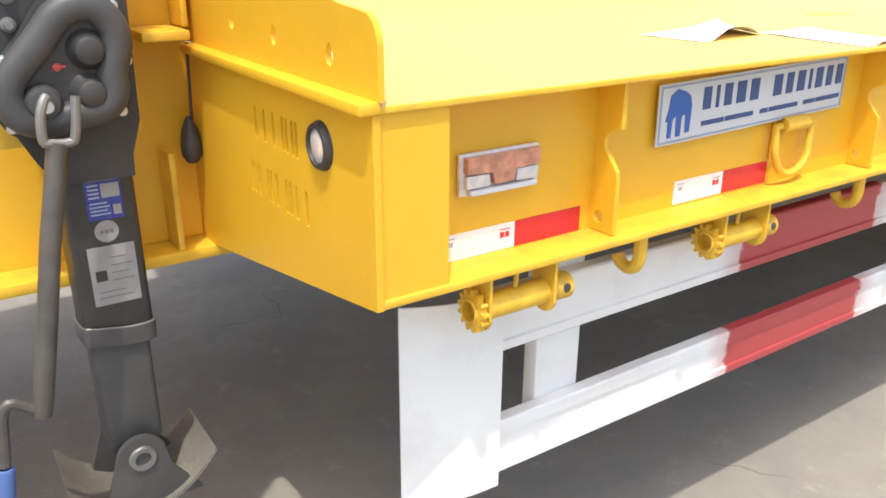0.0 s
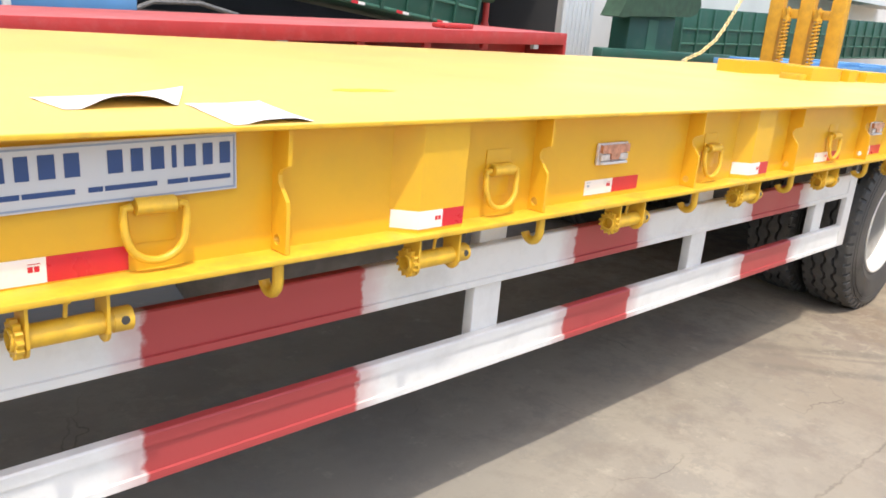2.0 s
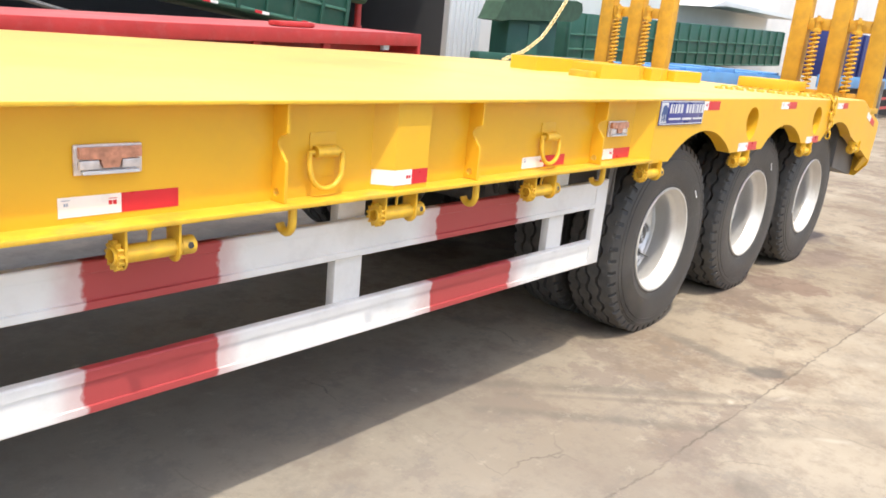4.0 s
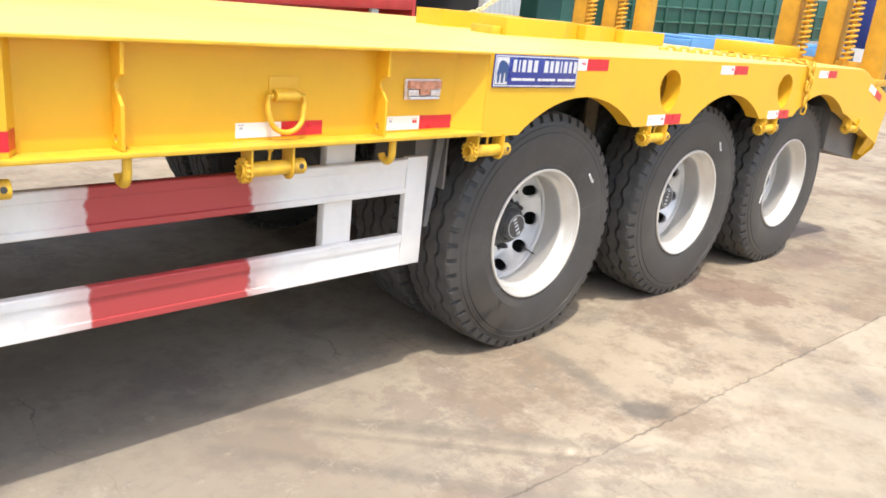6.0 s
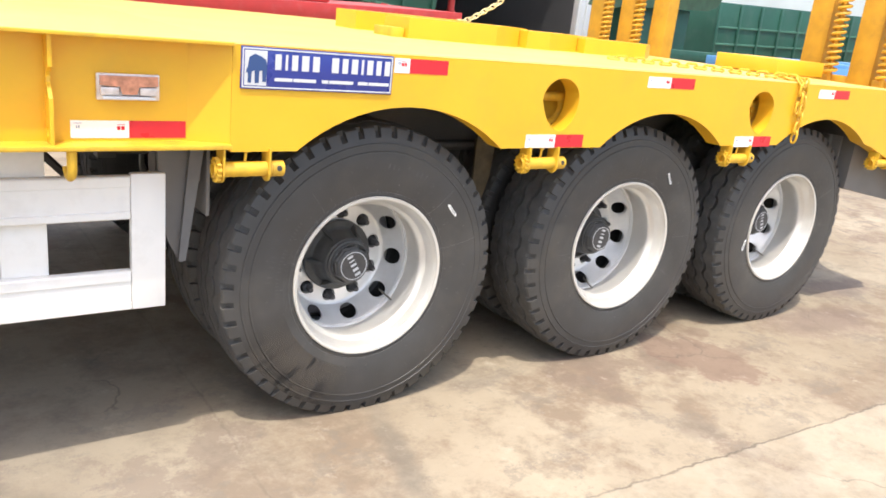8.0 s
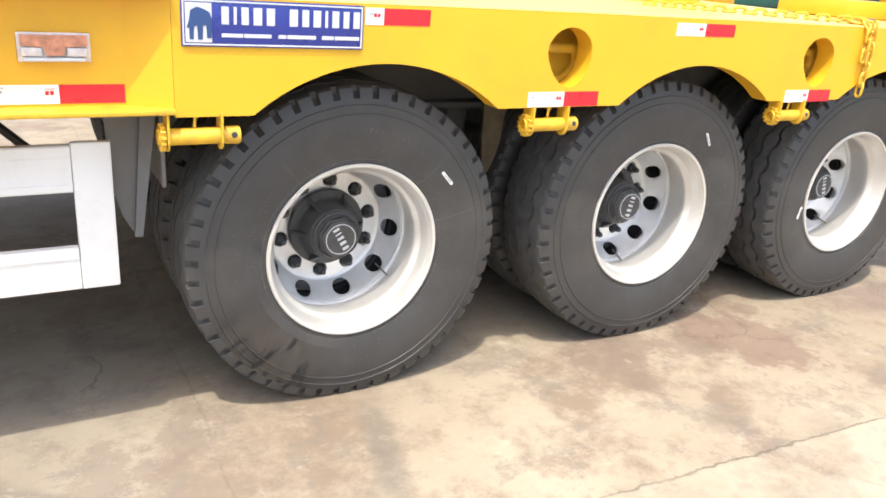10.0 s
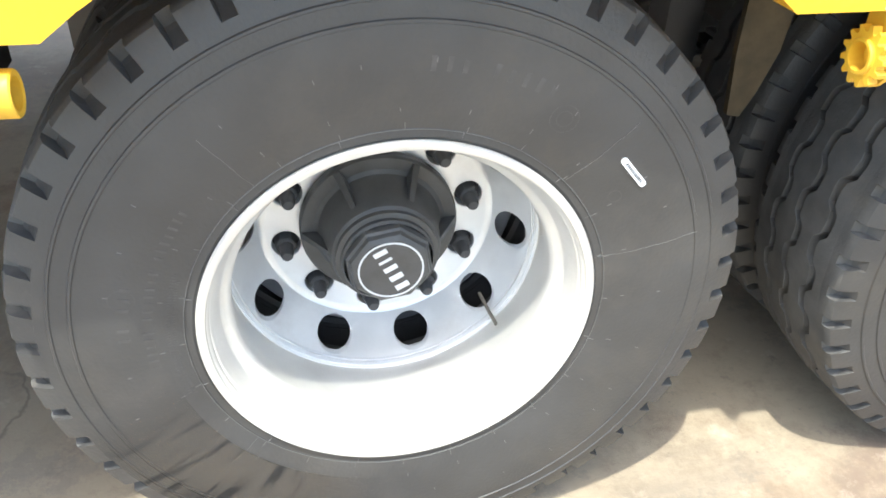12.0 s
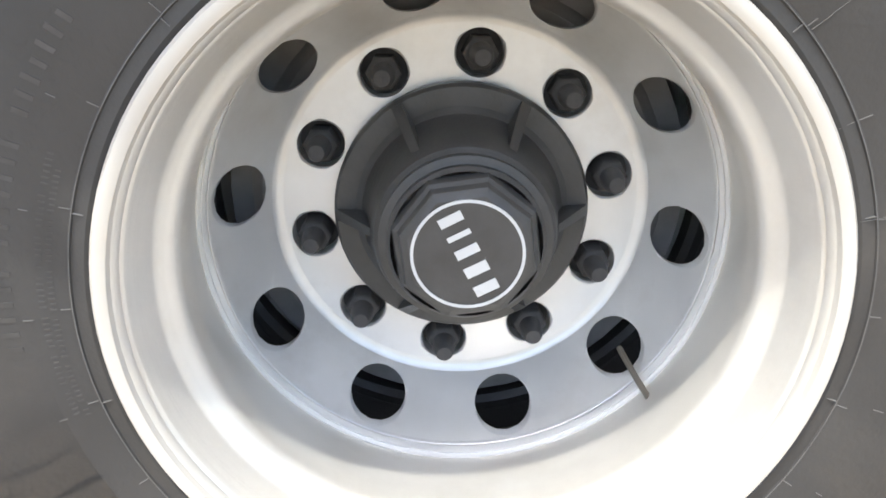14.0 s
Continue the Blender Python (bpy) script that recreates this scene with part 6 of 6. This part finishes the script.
# ---- green tippers ----
def tipper(x0, x1, y0, y1, z0, z1, tilt, at_x, label, cells, cell_h):
    ob = thing("tipper_truck", label, "tipper", "green tipper bodies", at=Matrix.Translation((at_x, 0, z0)) @ Matrix.Rotation(radians(tilt), 4, "Y"))
    bm = bmesh.new()
    rounded_box(bm, x0 - at_x, x1 - at_x, y0, y1, 0, z1 - z0, 0.02)
    body = part("body", bm, GREEN, ob)
    step = (x1 - x0) / cells
    for i in range(cells + 1):
        bm = bmesh.new()
        rounded_box(bm, x0 - at_x + i * step - 0.045, x0 - at_x + i * step + 0.045, y0 - 0.06, y0 - 0.001, 0.03, z1 - z0 - 0.03, 0.012)
        part("rib", bm, GREEN, body)
    rows_ = int((z1 - z0) / cell_h)
    for j in range(rows_):
        bm = bmesh.new()
        for i in range(cells):
            a = x0 - at_x + i * step + 0.047
            rounded_box(bm, a, a + step - 0.094, y0 - 0.045, y0 - 0.001, j * cell_h + 0.03, j * cell_h + 0.09, 0.008)
        part("cross_rib", bm, GREEN_RIB, body)
    return ob


t1 = tipper(2.6, 13.5, 11.5, 13.9, 1.30, 3.1, 6.0, 13.5, "dark green ribbed tipper body with reflective tape along its sill", 16, 0.42)
for k in range(9):
    bm = bmesh.new()
    x = -10.4 + 1.15 * k
    box(bm, x, x + 0.16, 11.43, 11.435, 0.02, 0.075)
    w = part("sill_tape", bm, TAPE_RED, t1)
    bm = bmesh.new()
    box(bm, x + 0.165, x + 0.33, 11.43, 11.435, 0.02, 0.075)
    part("sill_tape", bm, TAPE_WHITE, t1)
bm = bmesh.new()
revolve(bm, [(0.0, -0.02), (0.16, 0.0), (0.18, 0.1), (0.17, 1.0), (0.16, 1.1), (0.0, 1.12)], 14, "X", Matrix.Translation((-0.45, 11.75, 0.88)))
part("rolled_cover", bm, TARP, t1, "rolled olive cover")
bm = bmesh.new()
box(bm, 2.6, 13.2, 11.9, 12.05, 0.95, 1.25)
box(bm, 2.6, 13.2, 13.2, 13.35, 0.95, 1.25)
chs = tagged(part("tipper_chassis", bm, CHASSIS), "dark truck chassis under the green tipper body", "chassis")
for x in (4.0, 5.3, 11.0, 12.3):
    for y, r in ((11.7, 0), (13.6, math.pi)):
        w = part("wheel", DISC, None, chs, at=Matrix.Translation((x, y, AXLE)) @ Matrix.Rotation(r, 4, "Z"))
        part("tyre", TYRE, None, w)
bm = bmesh.new()
tube(bm, [(5.6, 11.45, 1.20), (6.1, 11.45, 1.42), (6.9, 11.45, 1.45), (7.6, 11.45, 1.30), (7.9, 11.45, 1.1)], 0.04, 8)
part("mudguard", bm, GREY_STEEL, chs)
bm = bmesh.new()
rod(bm, (14.25, 11.9, 0.0), (14.25, 11.9, 1.5), 0.10, 14)
rod(bm, (14.25, 11.9, 1.5), (14.25, 11.9, 2.6), 0.075, 14)
tagged(part("hydraulic_ram", bm, RED), "red hydraulic ram standing on the yard", "ram")

tipper(23.1, 42.0, 12.0, 14.2, 1.05, 2.65, -1.6, 30, "dark green ribbed tipper body farther down the yard", 20, 0.45)
bm = bmesh.new()
rounded_box(bm, 22.5, 41, 12.2, 13.9, 0.0, 1.0, 0.05)
tagged(part("tipper_support", bm, CHASSIS), "dark chassis under the far green tipper", "chassis")

shed = thing("covered_tipper_rear", "green tipper rear under a dark green tarpaulin hood", "tipper", at=Matrix.Translation((0, 0, 0)))
bm = bmesh.new()
rounded_box(bm, 17.62, 19.72, 10.2, 10.75, 0.0, 2.04, 0.03)
part("body", bm, GREEN, shed)
bm = bmesh.new()
hood = [(16.76, 1.92), (16.90, 2.12), (17.00, 2.34), (17.20, 2.43), (20.10, 2.62), (20.38, 2.58), (20.46, 2.40), (20.30, 2.18), (20.00, 2.08), (19.7, 2.07), (17.3, 1.95), (17.0, 1.90)]
slab(bm, hood, 0.55, m=Matrix.Translation((0, 9.95, 0)))
part("hood", bm, TARP, shed)
bm = bmesh.new()
rounded_box(bm, 16.22, 22.8, 9.9, 10.19, 0.95, 1.18, 0.03)
part("sill", bm, GREEN, shed)
bm = bmesh.new()
rounded_box(bm, 16.3, 22.6, 10.0, 10.7, 0.0, 0.94, 0.03)
part("chassis", bm, CHASSIS, shed)
bm = bmesh.new()
box(bm, 18.45, 18.90, 10.185, 10.197, 1.19, 1.92)
part("side_sheet", bm, GREEN_RIB, shed)

# ---- blue trailers ----
blue = thing("blue_flatbed", "light blue flatbed trailer parked beyond the tail ramps", "trailer")
bm = bmesh.new()
rounded_box(bm, 17.2, 25.5, 6.0, 7.6, 0.98, 1.20, 0.02)
part("deck", bm, BLUE, blue)
bm = bmesh.new()
rounded_box(bm, 17.2, 25.5, 5.96, 5.995, 0.86, 1.22, 0.01)
part("side_rail", bm, BLUE, blue)
for k in range(5):
    bm = bmesh.new()
    rounded_box(bm, 17.5 + 1.6 * k, 18.8 + 1.6 * k, 6.2, 7.4, 1.201, 1.25 + 0.03 * (k % 3), 0.02)
    part("stacked_panel", bm, BLUE, blue)
for x in (18.0, 24.5):
    bm = bmesh.new()
    box(bm, x, x + 0.3, 6.3, 7.4, 0.0, 0.97)
    part("stand", bm, CHASSIS, blue)
far = thing("fence_side_trailer", "dark blue stake-sided trailer with red and white guard rails", "trailer")
bm = bmesh.new()
rounded_box(bm, 24.9, 38, 5.0, 6.05, 1.30, 2.6, 0.03)
part("body", bm, BLUE_DARK, far)
bm = bmesh.new()
rounded_box(bm, 24.6, 38, 4.93, 4.995, 1.02, 1.36, 0.02)
part("sill", bm, BLUE, far)
for k in range(10):
    bm = bmesh.new()
    rounded_box(bm, 25.0 + 1.1 * k, 25.1 + 1.1 * k, 4.93, 4.998, 1.37, 2.58, 0.01)
    part("stake", bm, BLUE_DARK, far)
for z in (0.34, 0.66):
    bm = bmesh.new()
    rounded_box(bm, 24.7, 37, 4.95, 5.0, z, z + 0.10, 0.01)
    part("guard_rail", bm, RED, far)
for x in (25.3, 27.4):
    bm = bmesh.new()
    rounded_box(bm, x, x + 0.5, 4.92, 4.949, 0.32, 0.78, 0.01)
    part("guard_post", bm, WHITE, far)
for x in (30, 36):
    bm = bmesh.new()
    box(bm, x, x + 0.6, 5.2, 5.9, 0.0, 1.3)
    part("stand", bm, CHASSIS, far)
low = thing("blue_dropside_trailer", "blue dropside trailer deck behind the red flatbed", "trailer")
bm = bmesh.new()
rounded_box(bm, -8, 5.4, 10.4, 12.6, 1.22, 1.46, 0.02)
part("deck", bm, BLUE, low)
for k in range(8):
    bm = bmesh.new()
    rounded_box(bm, -7.6 + 1.6 * k, -7.5 + 1.6 * k, 10.33, 10.399, 1.2, 1.462, 0.01)
    part("stake", bm, WHITE if k % 3 == 1 else BLUE, low)
for x in (-6, 3.5):
    bm = bmesh.new()
    box(bm, x, x + 0.6, 10.8, 12.2, 0.0, 1.22)
    part("stand", bm, CHASSIS, low)

# ---- factory hall behind the yard ----
FAC = 14.4
bm = bmesh.new()
rounded_box(bm, -30, 6.6, FAC, FAC + 0.3, 0, 9, 0.01)
tagged(part("wall_1", bm, WALL_WHITE), "white sheet wall of the factory hall", "wall", kind="structure")
bm = bmesh.new()
rounded_box(bm, 20.3, 80, FAC, FAC + 0.3, 0, 9, 0.01)
tagged(part("wall_2", bm, WALL_WHITE), "white sheet wall of the factory hall", "wall", kind="structure")
bm = bmesh.new()
rounded_box(bm, 6.6, 20.3, FAC, FAC + 0.3, 6, 9, 0.01)
tagged(part("wall_3", bm, WALL_WHITE), "white sheet wall above the hall door", "wall", kind="structure")
bm = bmesh.new()
for k in range(7):
    rounded_box(bm, 20.20 + 0.21 * k, 20.37 + 0.21 * k, FAC - 0.10, FAC - 0.001, 0, 6.2, 0.02)
box(bm, 20.18, 21.68, FAC - 0.06, FAC - 0.002, 0, 6.2)
tagged(part("door_1", bm, WALL_GREY), "grey ribbed sliding door of the factory hall", "door", kind="structure")
# walls coloured near black: the shade of the open hall as colour
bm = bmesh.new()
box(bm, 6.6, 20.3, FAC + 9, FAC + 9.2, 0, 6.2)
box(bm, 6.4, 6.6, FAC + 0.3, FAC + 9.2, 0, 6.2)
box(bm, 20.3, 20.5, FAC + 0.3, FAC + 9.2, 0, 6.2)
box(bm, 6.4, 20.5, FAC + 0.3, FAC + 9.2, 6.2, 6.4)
tagged(part("wall_4", bm, HALL_SHADE), "inside of the factory hall, its shade put into dark walls", "wall", kind="structure")
bm = bmesh.new()
slab(bm, [(35.0, 3.55), (36.3, 3.9), (46.0, 3.9), (46.0, 3.75), (36.6, 3.7)], 1.6, m=Matrix.Translation((0, FAC - 1.6, 0)))
tagged(part("awning", bm, WALL_GREY), "grey sheet awning on the white hall wall", "awning")
